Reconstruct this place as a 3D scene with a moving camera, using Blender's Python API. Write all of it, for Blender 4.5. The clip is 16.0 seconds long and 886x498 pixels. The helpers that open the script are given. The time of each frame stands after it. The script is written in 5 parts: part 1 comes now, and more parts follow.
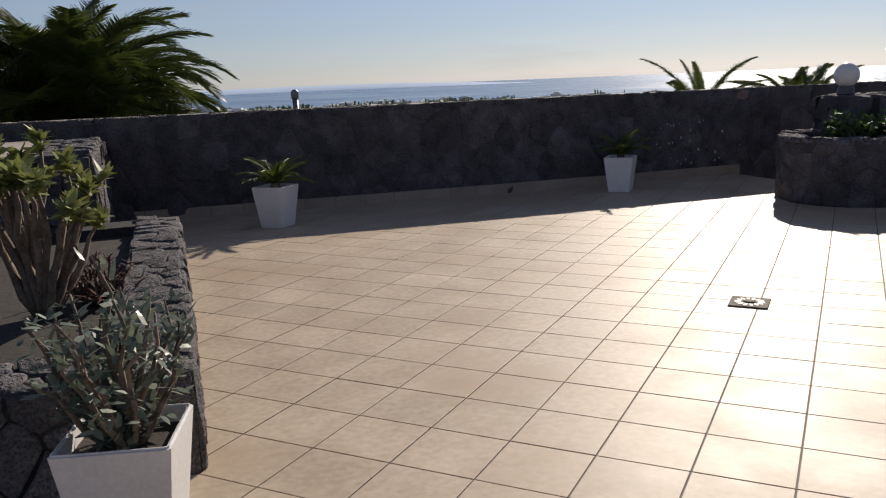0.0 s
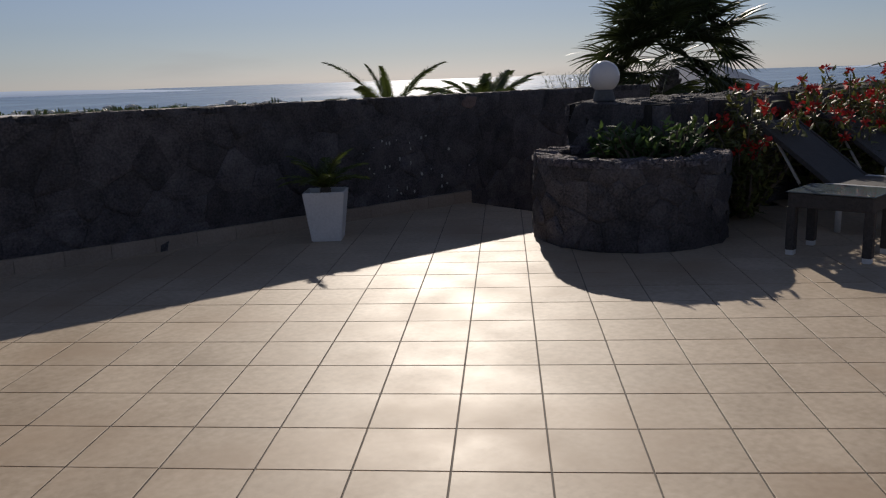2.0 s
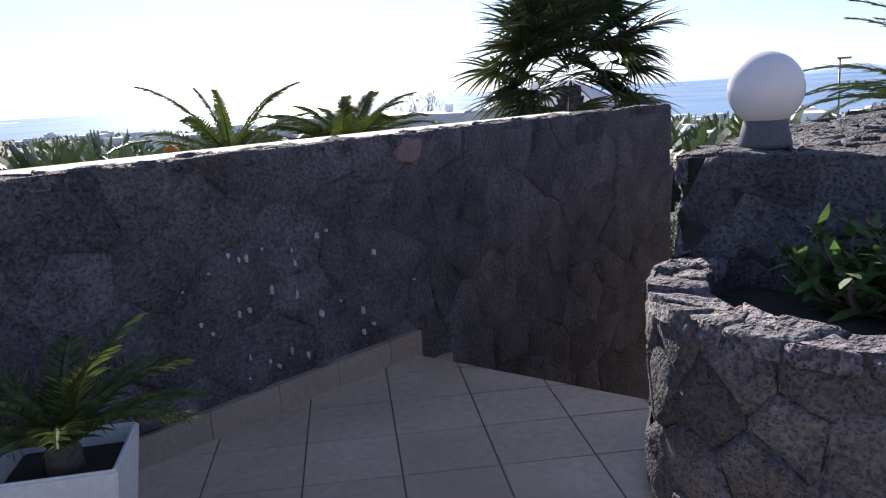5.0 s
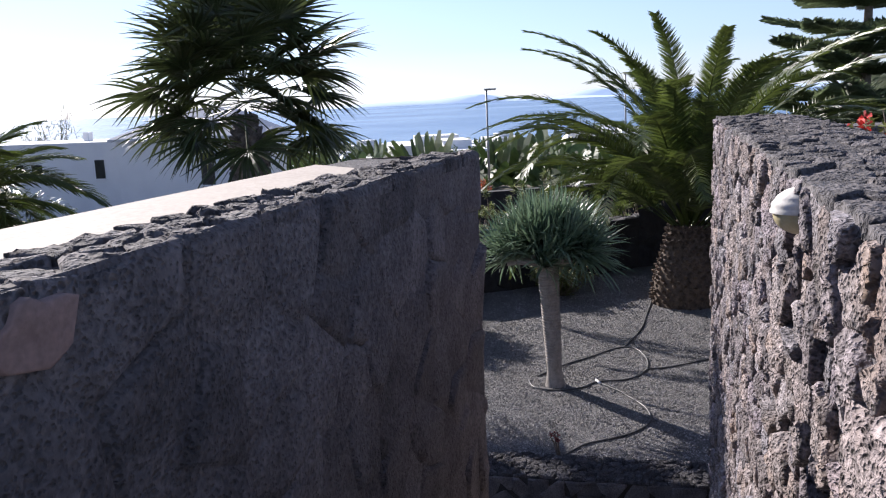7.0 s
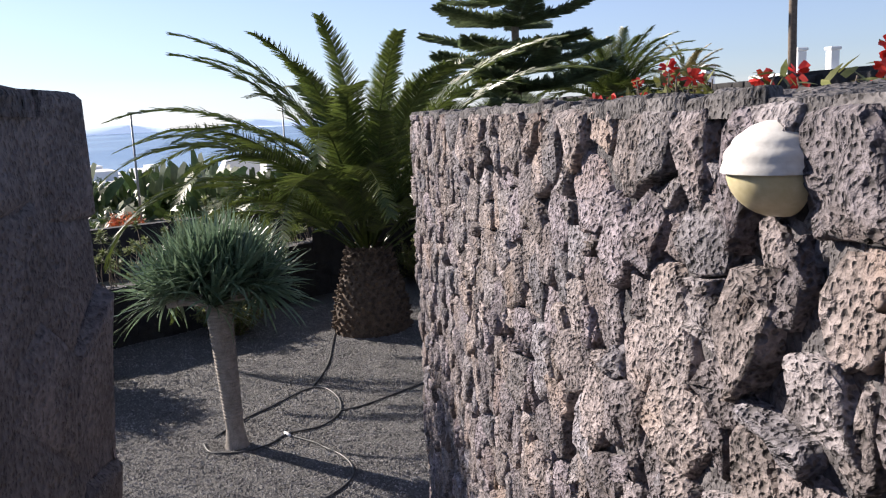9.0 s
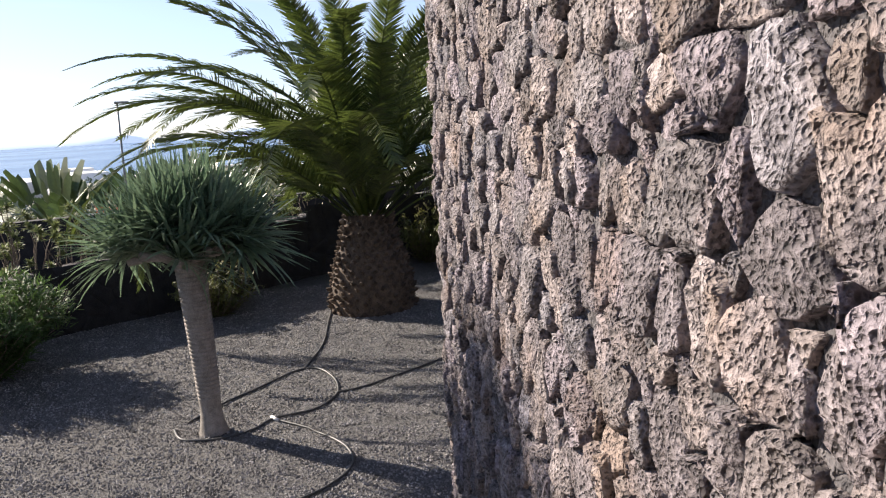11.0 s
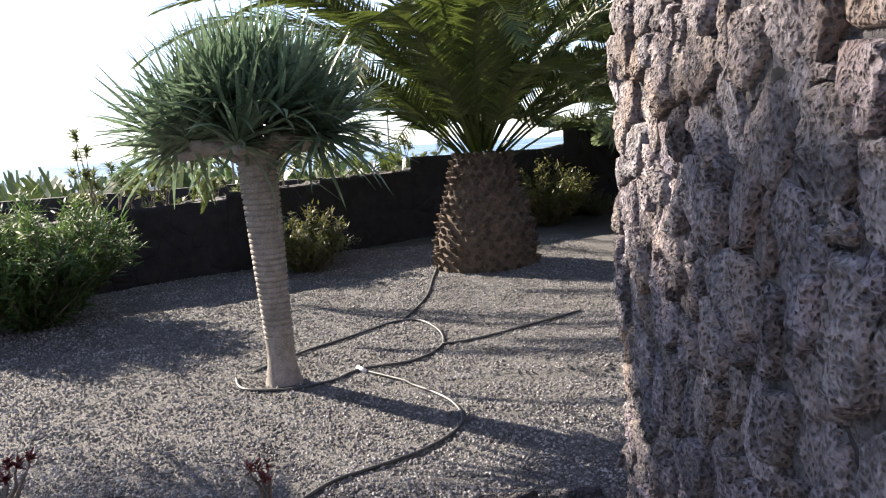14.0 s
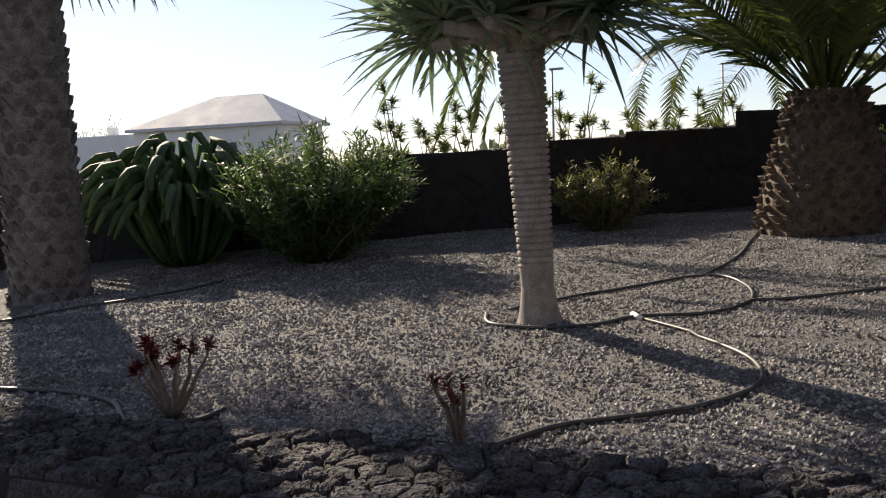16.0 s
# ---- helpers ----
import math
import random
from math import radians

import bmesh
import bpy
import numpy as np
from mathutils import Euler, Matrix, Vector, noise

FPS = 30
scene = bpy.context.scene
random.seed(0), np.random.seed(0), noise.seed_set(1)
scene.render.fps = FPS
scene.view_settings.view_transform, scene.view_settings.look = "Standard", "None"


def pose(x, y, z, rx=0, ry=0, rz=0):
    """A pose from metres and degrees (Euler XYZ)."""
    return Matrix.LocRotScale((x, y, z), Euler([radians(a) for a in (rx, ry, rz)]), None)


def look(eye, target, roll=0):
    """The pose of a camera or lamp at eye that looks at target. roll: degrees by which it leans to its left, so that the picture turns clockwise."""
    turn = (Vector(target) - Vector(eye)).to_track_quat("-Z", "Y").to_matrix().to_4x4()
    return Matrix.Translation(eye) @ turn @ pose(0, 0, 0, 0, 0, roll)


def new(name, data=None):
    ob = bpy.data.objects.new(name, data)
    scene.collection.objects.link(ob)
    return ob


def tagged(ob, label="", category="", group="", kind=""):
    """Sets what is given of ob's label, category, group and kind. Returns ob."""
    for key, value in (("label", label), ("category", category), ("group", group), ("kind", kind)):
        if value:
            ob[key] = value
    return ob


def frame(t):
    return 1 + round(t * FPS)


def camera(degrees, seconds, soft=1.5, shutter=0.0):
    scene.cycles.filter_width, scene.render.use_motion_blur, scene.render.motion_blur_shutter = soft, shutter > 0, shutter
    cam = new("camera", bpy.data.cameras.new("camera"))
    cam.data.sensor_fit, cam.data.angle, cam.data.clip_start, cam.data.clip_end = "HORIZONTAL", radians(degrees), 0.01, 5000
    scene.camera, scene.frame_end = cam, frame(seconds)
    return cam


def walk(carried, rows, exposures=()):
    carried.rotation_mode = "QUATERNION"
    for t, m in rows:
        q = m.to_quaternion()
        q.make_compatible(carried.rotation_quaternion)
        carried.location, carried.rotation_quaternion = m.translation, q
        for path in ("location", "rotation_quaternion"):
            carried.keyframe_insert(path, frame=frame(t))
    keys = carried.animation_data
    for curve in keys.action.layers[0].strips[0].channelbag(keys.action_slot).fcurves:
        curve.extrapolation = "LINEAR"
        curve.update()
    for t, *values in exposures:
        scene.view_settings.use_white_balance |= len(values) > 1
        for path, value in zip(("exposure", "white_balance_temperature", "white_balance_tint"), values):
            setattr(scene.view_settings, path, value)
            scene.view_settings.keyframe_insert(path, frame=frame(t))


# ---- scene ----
cam = camera(56.6, 16.0, 1.2)
PATH = [
    (0, (0.18, 0.172, 1.391), (0.833, 2.019, 0.985), -2.3),
    (0.5, (0.527, 0.831, 1.373), (1.503, 2.526, 0.957), -2.3),
    (1, (0.884, 1.494, 1.355), (2.01, 3.091, 0.93), -2.2),
    (1.5, (1.25, 2.174, 1.331), (2.482, 3.693, 0.911), -2.2),
    (2, (1.624, 2.832, 1.315), (2.92, 4.299, 0.900), -1.9),
    (2.5, (1.95, 3.44, 1.305), (3.285, 4.873, 0.898), -2.0),
    (3, (2.361, 4.113, 1.268), (3.717, 5.528, 0.873), -2.1),
    (5.3, (4.566, 6.629, 1.324), (6.172, 7.765, 0.963), -3.1),
    (5.5, (4.744, 6.854, 1.327), (6.388, 7.939, 0.976), -3.1),
    (5.7, (4.942, 7.076, 1.319), (6.62, 8.102, 0.956), -3.9),
    (6, (5.219, 7.316, 1.349), (6.946, 8.26, 0.994), -3.2),
    (6.5, (5.734, 7.629, 1.361), (7.554, 8.372, 0.994), -2.2),
    (7, (6.28, 7.909, 1.375), (8.19, 8.38, 1.015), -2.6),
    (7.5, (6.931, 8.042, 1.337), (8.894, 8.176, 0.977), -1.9),
    (8, (7.376, 8.092, 1.33), (9.341, 7.967, 0.982), -1.5),
    (8.2, (7.491, 8.121, 1.311), (9.45, 7.911, 0.966), -1.8),
    (10.3, (9.361, 8.212, 0.353), (11.301, 7.845, 0.033), -2.9),
    (10.5, (9.499, 8.188, 0.268), (11.441, 7.827, -0.049), -3.0),
    (11, (9.839, 8.149, 0.047), (11.787, 7.811, -0.26), -3.0),
    (11.5, (10.261, 8.139, -0.17), (12.212, 7.816, -0.471), -3.0),
    (12, (10.595, 8.105, -0.367), (12.549, 7.798, -0.665), -3.2),
    (12.5, (10.982, 8.147, -0.589), (12.937, 7.849, -0.884), -3.3),
    (13, (11.381, 8.167, -0.846), (13.343, 7.907, -1.135), -3.2),
    (13.5, (11.738, 8.171, -1.053), (13.712, 8.003, -1.33), -3.2),
    (14, (12.047, 8.111, -1.281), (14.028, 8.03, -1.547), -3.2),
    (14.5, (12.39, 7.987, -1.577), (14.374, 7.962, -1.831), -3.2),
    (15, (12.74, 7.898, -1.81), (14.723, 7.984, -2.056), -3.1),
    (15.5, (13.142, 7.907, -1.938), (15.095, 8.264, -2.18), -2.0),
    (16, (13.425, 7.882, -2.13), (15.29, 8.569, -2.353), -2.5),
]
EXPOSURES = [(0, -0.1, 6800, 13), (0.5, -0.7, 6800, 13), (1.2, -0.95, 6800, 13), (2.0, -0.62, 6700, 13), (3.2, -0.25, 6600, 13), (5.3, 1.1, 6100, 16), (6.5, 0.98, 6100, 17), (7.4, 1.02, 6200, 16), (8.2, 1.0, 6350, 15), (10.3, 1.15, 6800, 14), (13.0, 1.58, 6900, 13), (14.0, 1.87, 7000, 13), (15.0, 1.9, 7100, 14), (15.4, 1.3, 7500, 14), (16, 1.05, 7700, 13)]
walk(cam, [(t, look(eye, target, roll)) for t, eye, target, roll in PATH], EXPOSURES)


# ---- world, sun ----
SUN_AZ, SUN_EL = 48.0, 27.5
world = bpy.data.worlds.new("world")
scene.world = world
world.use_nodes = True
wn, wl = world.node_tree.nodes, world.node_tree.links
sky = wn.new("ShaderNodeTexSky")
sky.sky_type, sky.sun_disc = "NISHITA", False
sky.sun_elevation, sky.sun_rotation = radians(SUN_EL), radians(90 - SUN_AZ)
sky.dust_density, sky.air_density, sky.ozone_density, sky.altitude = 0.15, 1.0, 4.0, 60
wn["Background"].inputs["Strength"].default_value = 0.065
pale = wn.new("ShaderNodeHueSaturation")
pale.inputs["Saturation"].default_value = 0.66
wl.new(sky.outputs["Color"], pale.inputs["Color"])
blue = wn.new("ShaderNodeMix")
blue.data_type, blue.blend_type = "RGBA", "MULTIPLY"
blue.inputs["Factor"].default_value = 1.0
blue.inputs[7].default_value = (0.89, 0.97, 1.17, 1)
wl.new(pale.outputs["Color"], blue.inputs[6])
wc = wn.new("ShaderNodeTexCoord")
wm = wn.new("ShaderNodeMapping")
wm.inputs["Scale"].default_value = (1.0, 1.0, 7.0)
wt = wn.new("ShaderNodeTexNoise")
wt.inputs["Scale"].default_value, wt.inputs["Detail"].default_value = 2.6, 7.0
wr = wn.new("ShaderNodeValToRGB")
wr.color_ramp.elements[0].position, wr.color_ramp.elements[1].position = 0.56, 0.84
wr.color_ramp.elements[1].color = (0.55, 0.55, 0.55, 1)
wl.new(wc.outputs["Generated"], wm.inputs["Vector"])
wl.new(wm.outputs["Vector"], wt.inputs["Vector"])
wl.new(wt.outputs["Fac"], wr.inputs["Fac"])
cloud = wn.new("ShaderNodeMix")
cloud.data_type = "RGBA"
cloud.inputs[7].default_value = (7.5, 7.6, 7.8, 1)
wl.new(wr.outputs["Color"], cloud.inputs["Factor"])
wl.new(blue.outputs[2], cloud.inputs[6])
wl.new(cloud.outputs[2], wn["Background"].inputs["Color"])

sun_data = bpy.data.lights.new("sun", "SUN")
sun_data.energy, sun_data.angle, sun_data.color = 4.9, radians(0.6), (1.0, 0.93, 0.82)
sun_ob = new("sun", sun_data)
sun_way = Vector((math.cos(radians(SUN_AZ)) * math.cos(radians(SUN_EL)), math.sin(radians(SUN_AZ)) * math.cos(radians(SUN_EL)), math.sin(radians(SUN_EL))))
sun_ob.matrix_basis = look((20, 20, 30), Vector((20, 20, 30)) - sun_way)


# ---- materials ----
def material(name, low, high, scale=6.0, rough=0.8, bump=0.3, fine=60.0, metal=0.0, pores=0.0, pore_scale=70.0, vary=0.15, detail=8.0, stain=None, stain_scale=1.2, spread=0.012, specular=None, tints=()):
    """Two scales of noise between two colours, fine relief, optional pores with their shade in the colour and a stain,
    varied from piece to piece.
    """
    mat = bpy.data.materials.new(name)
    mat.use_nodes = True
    n, l = mat.node_tree.nodes, mat.node_tree.links
    b = n["Principled BSDF"]
    co = n.new("ShaderNodeTexCoord")
    geo = n.new("ShaderNodeNewGeometry")
    big = n.new("ShaderNodeTexNoise")
    big.inputs["Scale"].default_value, big.inputs["Detail"].default_value = scale, detail
    small = n.new("ShaderNodeTexNoise")
    small.inputs["Scale"].default_value, small.inputs["Detail"].default_value = fine, 4
    for t in (big, small):
        l.new(geo.outputs["Position"], t.inputs["Vector"])
    add = n.new("ShaderNodeMath")
    add.operation = "MULTIPLY_ADD"
    add.inputs[1].default_value = 0.5
    l.new(small.outputs["Fac"], add.inputs[0])
    half = n.new("ShaderNodeMath")
    half.operation = "MULTIPLY"
    half.inputs[1].default_value = 0.5
    l.new(big.outputs["Fac"], half.inputs[0])
    l.new(half.outputs[0], add.inputs[2])
    ramp = n.new("ShaderNodeValToRGB")
    ramp.color_ramp.elements[0].position, ramp.color_ramp.elements[1].position = 0.36, 0.64
    ramp.color_ramp.elements[0].color, ramp.color_ramp.elements[1].color = (*low, 1), (*high, 1)
    l.new(add.outputs[0], ramp.inputs["Fac"])
    colour = ramp.outputs["Color"]
    if stain:
        patch = n.new("ShaderNodeTexNoise")
        patch.inputs["Scale"].default_value, patch.inputs["Detail"].default_value = stain_scale, 6
        l.new(geo.outputs["Position"], patch.inputs["Vector"])
        edge = n.new("ShaderNodeValToRGB")
        edge.color_ramp.elements[0].position, edge.color_ramp.elements[1].position = 0.52, 0.68
        l.new(patch.outputs["Fac"], edge.inputs["Fac"])
        mix = n.new("ShaderNodeMix")
        mix.data_type = "RGBA"
        l.new(edge.outputs["Color"], mix.inputs["Factor"])
        l.new(colour, mix.inputs[6])
        mix.inputs[7].default_value = (*stain, 1)
        colour = mix.outputs[2]
    if vary:
        info = n.new("ShaderNodeObjectInfo")
        both = n.new("ShaderNodeMath")
        both.operation = "ADD"
        l.new(info.outputs["Random"], both.inputs[0])
        l.new(geo.outputs["Random Per Island"], both.inputs[1])
        frac = n.new("ShaderNodeMath")
        frac.operation = "FRACT"
        l.new(both.outputs[0], frac.inputs[0])
        rng = n.new("ShaderNodeMapRange")
        rng.inputs["To Min"].default_value, rng.inputs["To Max"].default_value = 1 - vary, 1 + vary
        l.new(frac.outputs[0], rng.inputs["Value"])
        hsv = n.new("ShaderNodeHueSaturation")
        l.new(rng.outputs["Result"], hsv.inputs["Value"])
        l.new(colour, hsv.inputs["Color"])
        colour = hsv.outputs["Color"]
        if tints:
            turn = n.new("ShaderNodeMath")
            turn.operation = "MULTIPLY"
            turn.inputs[1].default_value = 7.31
            l.new(frac.outputs[0], turn.inputs[0])
            again = n.new("ShaderNodeMath")
            again.operation = "FRACT"
            l.new(turn.outputs[0], again.inputs[0])
            wheel = n.new("ShaderNodeValToRGB")
            wheel.color_ramp.interpolation = "CONSTANT"
            for k, tint in enumerate(tints):
                e = wheel.color_ramp.elements[0] if k == 0 else wheel.color_ramp.elements.new(k / len(tints))
                e.color = (*tint, 1)
            l.new(again.outputs[0], wheel.inputs["Fac"])
            dye = n.new("ShaderNodeMix")
            dye.data_type, dye.blend_type = "RGBA", "MULTIPLY"
            dye.inputs["Factor"].default_value = 1.0
            l.new(colour, dye.inputs[6])
            l.new(wheel.outputs["Color"], dye.inputs[7])
            colour = dye.outputs[2]
    height = add.outputs[0]
    if pores:
        vor = n.new("ShaderNodeTexVoronoi")
        vor.inputs["Scale"].default_value = pore_scale
        warp = n.new("ShaderNodeVectorMath")
        warp.operation = "MULTIPLY_ADD"
        warp.inputs[1].default_value = (0.013, 0.013, 0.013)
        l.new(small.outputs["Color"], warp.inputs[0])
        l.new(geo.outputs["Position"], warp.inputs[2])
        l.new(warp.outputs["Vector"], vor.inputs["Vector"])
        hole = n.new("ShaderNodeMapRange")
        hole.inputs["From Min"].default_value, hole.inputs["From Max"].default_value = 0.02, 0.44
        l.new(vor.outputs["Distance"], hole.inputs["Value"])
        wide = n.new("ShaderNodeTexVoronoi")
        wide.inputs["Scale"].default_value = pore_scale * 0.47
        l.new(warp.outputs["Vector"], wide.inputs["Vector"])
        pit = n.new("ShaderNodeMapRange")
        pit.inputs["From Min"].default_value, pit.inputs["From Max"].default_value = 0.04, 0.38
        l.new(wide.outputs["Distance"], pit.inputs["Value"])
        holes = n.new("ShaderNodeMath")
        holes.operation = "MINIMUM"
        l.new(hole.outputs["Result"], holes.inputs[0])
        l.new(pit.outputs["Result"], holes.inputs[1])
        # the shadow inside each pore is multiplied into the colour
        dark = n.new("ShaderNodeMix")
        dark.data_type, dark.blend_type = "RGBA", "MULTIPLY"
        where = n.new("ShaderNodeTexNoise")
        where.inputs["Scale"].default_value, where.inputs["Detail"].default_value = 7.0, 3
        l.new(geo.outputs["Position"], where.inputs["Vector"])
        amount = n.new("ShaderNodeMapRange")
        amount.inputs["From Min"].default_value, amount.inputs["From Max"].default_value = 0.38, 0.62
        amount.inputs["To Min"].default_value, amount.inputs["To Max"].default_value = pores * 0.3, pores
        l.new(where.outputs["Fac"], amount.inputs["Value"])
        l.new(amount.outputs["Result"], dark.inputs["Factor"])
        l.new(colour, dark.inputs[6])
        l.new(holes.outputs[0], dark.inputs[7])
        colour = dark.outputs[2]
        plus = n.new("ShaderNodeMath")
        plus.operation = "MULTIPLY_ADD"
        plus.inputs[1].default_value = 0.8
        mid = n.new("ShaderNodeTexNoise")
        mid.inputs["Scale"].default_value, mid.inputs["Detail"].default_value = 21.0, 8
        l.new(geo.outputs["Position"], mid.inputs["Vector"])
        rise = n.new("ShaderNodeMath")
        rise.operation = "MULTIPLY_ADD"
        rise.inputs[1].default_value = 1.6
        l.new(mid.outputs["Fac"], rise.inputs[0])
        l.new(add.outputs[0], rise.inputs[2])
        l.new(holes.outputs[0], plus.inputs[0])
        l.new(rise.outputs[0], plus.inputs[2])
        height = plus.outputs[0]
    l.new(colour, b.inputs["Base Color"])
    bmp = n.new("ShaderNodeBump")
    bmp.inputs["Strength"].default_value, bmp.inputs["Distance"].default_value = bump, spread
    l.new(height, bmp.inputs["Height"])
    l.new(bmp.outputs["Normal"], b.inputs["Normal"])
    rr = n.new("ShaderNodeMapRange")
    rr.inputs["To Min"].default_value, rr.inputs["To Max"].default_value = max(0.03, rough - 0.12), min(1.0, rough + 0.12)
    l.new(big.outputs["Fac"], rr.inputs["Value"])
    l.new(rr.outputs["Result"], b.inputs["Roughness"])
    b.inputs["Metallic"].default_value = metal
    if specular is not None:
        b.inputs["Specular IOR Level"].default_value = specular
    return mat


def leafy(name, low, high, scale=3.0, rough=0.45, through_light=0.25):
    mat = material(name, low, high, scale, rough, 0.1, 40.0, vary=0.3)
    b = mat.node_tree.nodes["Principled BSDF"]
    if through_light:
        n, l = mat.node_tree.nodes, mat.node_tree.links
        tr = n.new("ShaderNodeBsdfTranslucent")
        col = b.inputs["Base Color"].links[0].from_socket
        l.new(col, tr.inputs["Color"])
        mix = n.new("ShaderNodeMixShader")
        mix.inputs["Fac"].default_value = through_light
        l.new(b.outputs["BSDF"], mix.inputs[1])
        l.new(tr.outputs["BSDF"], mix.inputs[2])
        l.new(mix.outputs["Shader"], n["Material Output"].inputs["Surface"])
    return mat


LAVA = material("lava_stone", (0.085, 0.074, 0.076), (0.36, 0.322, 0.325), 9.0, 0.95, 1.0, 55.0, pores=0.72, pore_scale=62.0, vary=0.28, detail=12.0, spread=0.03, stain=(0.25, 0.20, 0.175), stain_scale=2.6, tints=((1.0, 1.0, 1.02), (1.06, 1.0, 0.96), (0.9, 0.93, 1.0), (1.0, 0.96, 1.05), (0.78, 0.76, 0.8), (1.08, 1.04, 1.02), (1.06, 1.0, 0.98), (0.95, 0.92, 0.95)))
# same stone as LAVA, with the shade of faces off the sun in its colour
LAVA_DARK_SHADED = material("dark_shaded_lava_stone", (0.05, 0.046, 0.049), (0.155, 0.142, 0.146), 6.0, 0.95, 0.9, 60.0, pores=0.25, pore_scale=80.0, vary=0.28, detail=12.0, spread=0.014)
# mortar near black: the shade of deep joints is put into its colour
JOINT_SHADE_MORTAR = material("joint_shade_mortar", (0.014, 0.013, 0.013), (0.045, 0.041, 0.038), 8.0, 0.95, 0.6, 90.0, vary=0)
LAVA_TOP = material("weathered_lava_flakes", (0.045, 0.041, 0.043), (0.17, 0.155, 0.155), 12.0, 0.95, 1.0, 50.0, pores=0.5, pore_scale=60.0, vary=0.35, detail=12.0, spread=0.025)
COPING = material("cement_coping", (0.32, 0.27, 0.22), (0.45, 0.39, 0.33), 3.0, 0.85, 0.3, 60.0, vary=0.05)
TILE = material("terrace_tile", (0.41, 0.32, 0.225), (0.56, 0.455, 0.34), 2.6, 0.54, 0.12, 30.0, specular=0.32, vary=0.06, stain=(0.42, 0.31, 0.21), stain_scale=0.9, spread=0.006)
GROUT = material("grout", (0.10, 0.085, 0.07), (0.17, 0.15, 0.13), 6.0, 0.8, 0.3, vary=0)
SKIRT = material("skirting_tile", (0.30, 0.24, 0.19), (0.42, 0.34, 0.27), 3.0, 0.5, 0.1, vary=0.05)
GRAVEL = material("black_gravel", (0.038, 0.037, 0.037), (0.27, 0.261, 0.259), 80.0, 0.95, 1.0, 210.0, pores=0.6, pore_scale=95.0, vary=0, spread=0.03)
WHITE = material("white_render", (0.70, 0.70, 0.70), (0.82, 0.82, 0.81), 0.6, 0.8, 0.1, vary=0.0)
POT = material("white_pot", (0.66, 0.65, 0.64), (0.80, 0.79, 0.78), 4.0, 0.5, 0.05, vary=0.03)
PALM_LEAF = leafy("palm_leaf", (0.030, 0.050, 0.010), (0.115, 0.145, 0.032), 1.2, 0.4, 0.32)
PALM_TRUNK = material("palm_trunk", (0.036, 0.025, 0.018), (0.17, 0.122, 0.085), 9.0, 0.95, 0.9, 60.0, vary=0.35)
# dark stone taken down to near black: shade of the backlit walls in its colour
BLACK_SHADED_STONE = material("black_shaded_stone", (0.012, 0.011, 0.012), (0.04, 0.037, 0.038), 5.0, 0.95, 0.8, 60.0, vary=0)
LOW_STONE = material("blackish_stone", (0.026, 0.025, 0.028), (0.12, 0.112, 0.117), 9.0, 0.9, 1.0, 55.0, pores=0.5, pore_scale=60.0, vary=0.4, detail=12.0, spread=0.03)
LAND = material("dry_land", (0.10, 0.09, 0.06), (0.22, 0.19, 0.14), 0.03, 0.95, 0.2, 0.4, vary=0)
SEA = material("sea", (0.030, 0.085, 0.19), (0.045, 0.115, 0.24), 0.004, 0.22, 0.35, 0.05, vary=0, spread=1.5, specular=0.22)
# air haze over the islands, put into a pale blue colour and a glow
HAZE_GLOW_LAND = material("hazy_glowing_island", (0.30, 0.36, 0.46), (0.34, 0.40, 0.50), 0.01, 1.0, 0.0, vary=0)
haze_glow = HAZE_GLOW_LAND.node_tree.nodes["Principled BSDF"]
haze_glow.inputs["Emission Color"].default_value, haze_glow.inputs["Emission Strength"].default_value = (0.36, 0.46, 0.62, 1), 0.55


# ---- mesh helpers ----
def mesh_of(name, verts, faces, mat, smooth=False):
    me = bpy.data.meshes.new(name)
    me.from_pydata(verts, [], faces)
    me.materials.append(mat)
    if smooth:
        me.polygons.foreach_set("use_smooth", [True] * len(me.polygons))
    me.update()
    return me


def finish(bm, name, mat, smooth=False):
    bmesh.ops.recalc_face_normals(bm, faces=bm.faces)
    me = bpy.data.meshes.new(name)
    bm.to_mesh(me)
    bm.free()
    me.materials.append(mat)
    if smooth:
        me.polygons.foreach_set("use_smooth", [True] * len(me.polygons))
    return me


def part(name, data, parent, label="", m=None):
    ob = new(name, data)
    ob.parent = parent
    if m is not None:
        ob.matrix_basis = m
    if label:
        tagged(ob, label)
    return ob


def thing(name, m, label, category, group="", kind=""):
    ob = new(name)
    ob.matrix_basis = m
    return tagged(ob, label, category, group, kind)


def add_box(bm, x0, x1, y0, y1, z0, z1, bevel=0.0):
    made = bmesh.ops.create_cube(bm, size=1.0)["verts"]
    bmesh.ops.transform(bm, matrix=Matrix.LocRotScale(((x0 + x1) / 2, (y0 + y1) / 2, (z0 + z1) / 2), None, (x1 - x0, y1 - y0, z1 - z0)), verts=made)
    if bevel:
        edges = list({e for v in made for e in v.link_edges})
        bmesh.ops.bevel(bm, geom=edges, offset=bevel, segments=2, profile=0.5, affect="EDGES")


def box(x0, x1, y0, y1, z0, z1, mat, bevel=0.0, name="box"):
    bm = bmesh.new()
    add_box(bm, x0, x1, y0, y1, z0, z1, bevel)
    return finish(bm, name, mat)


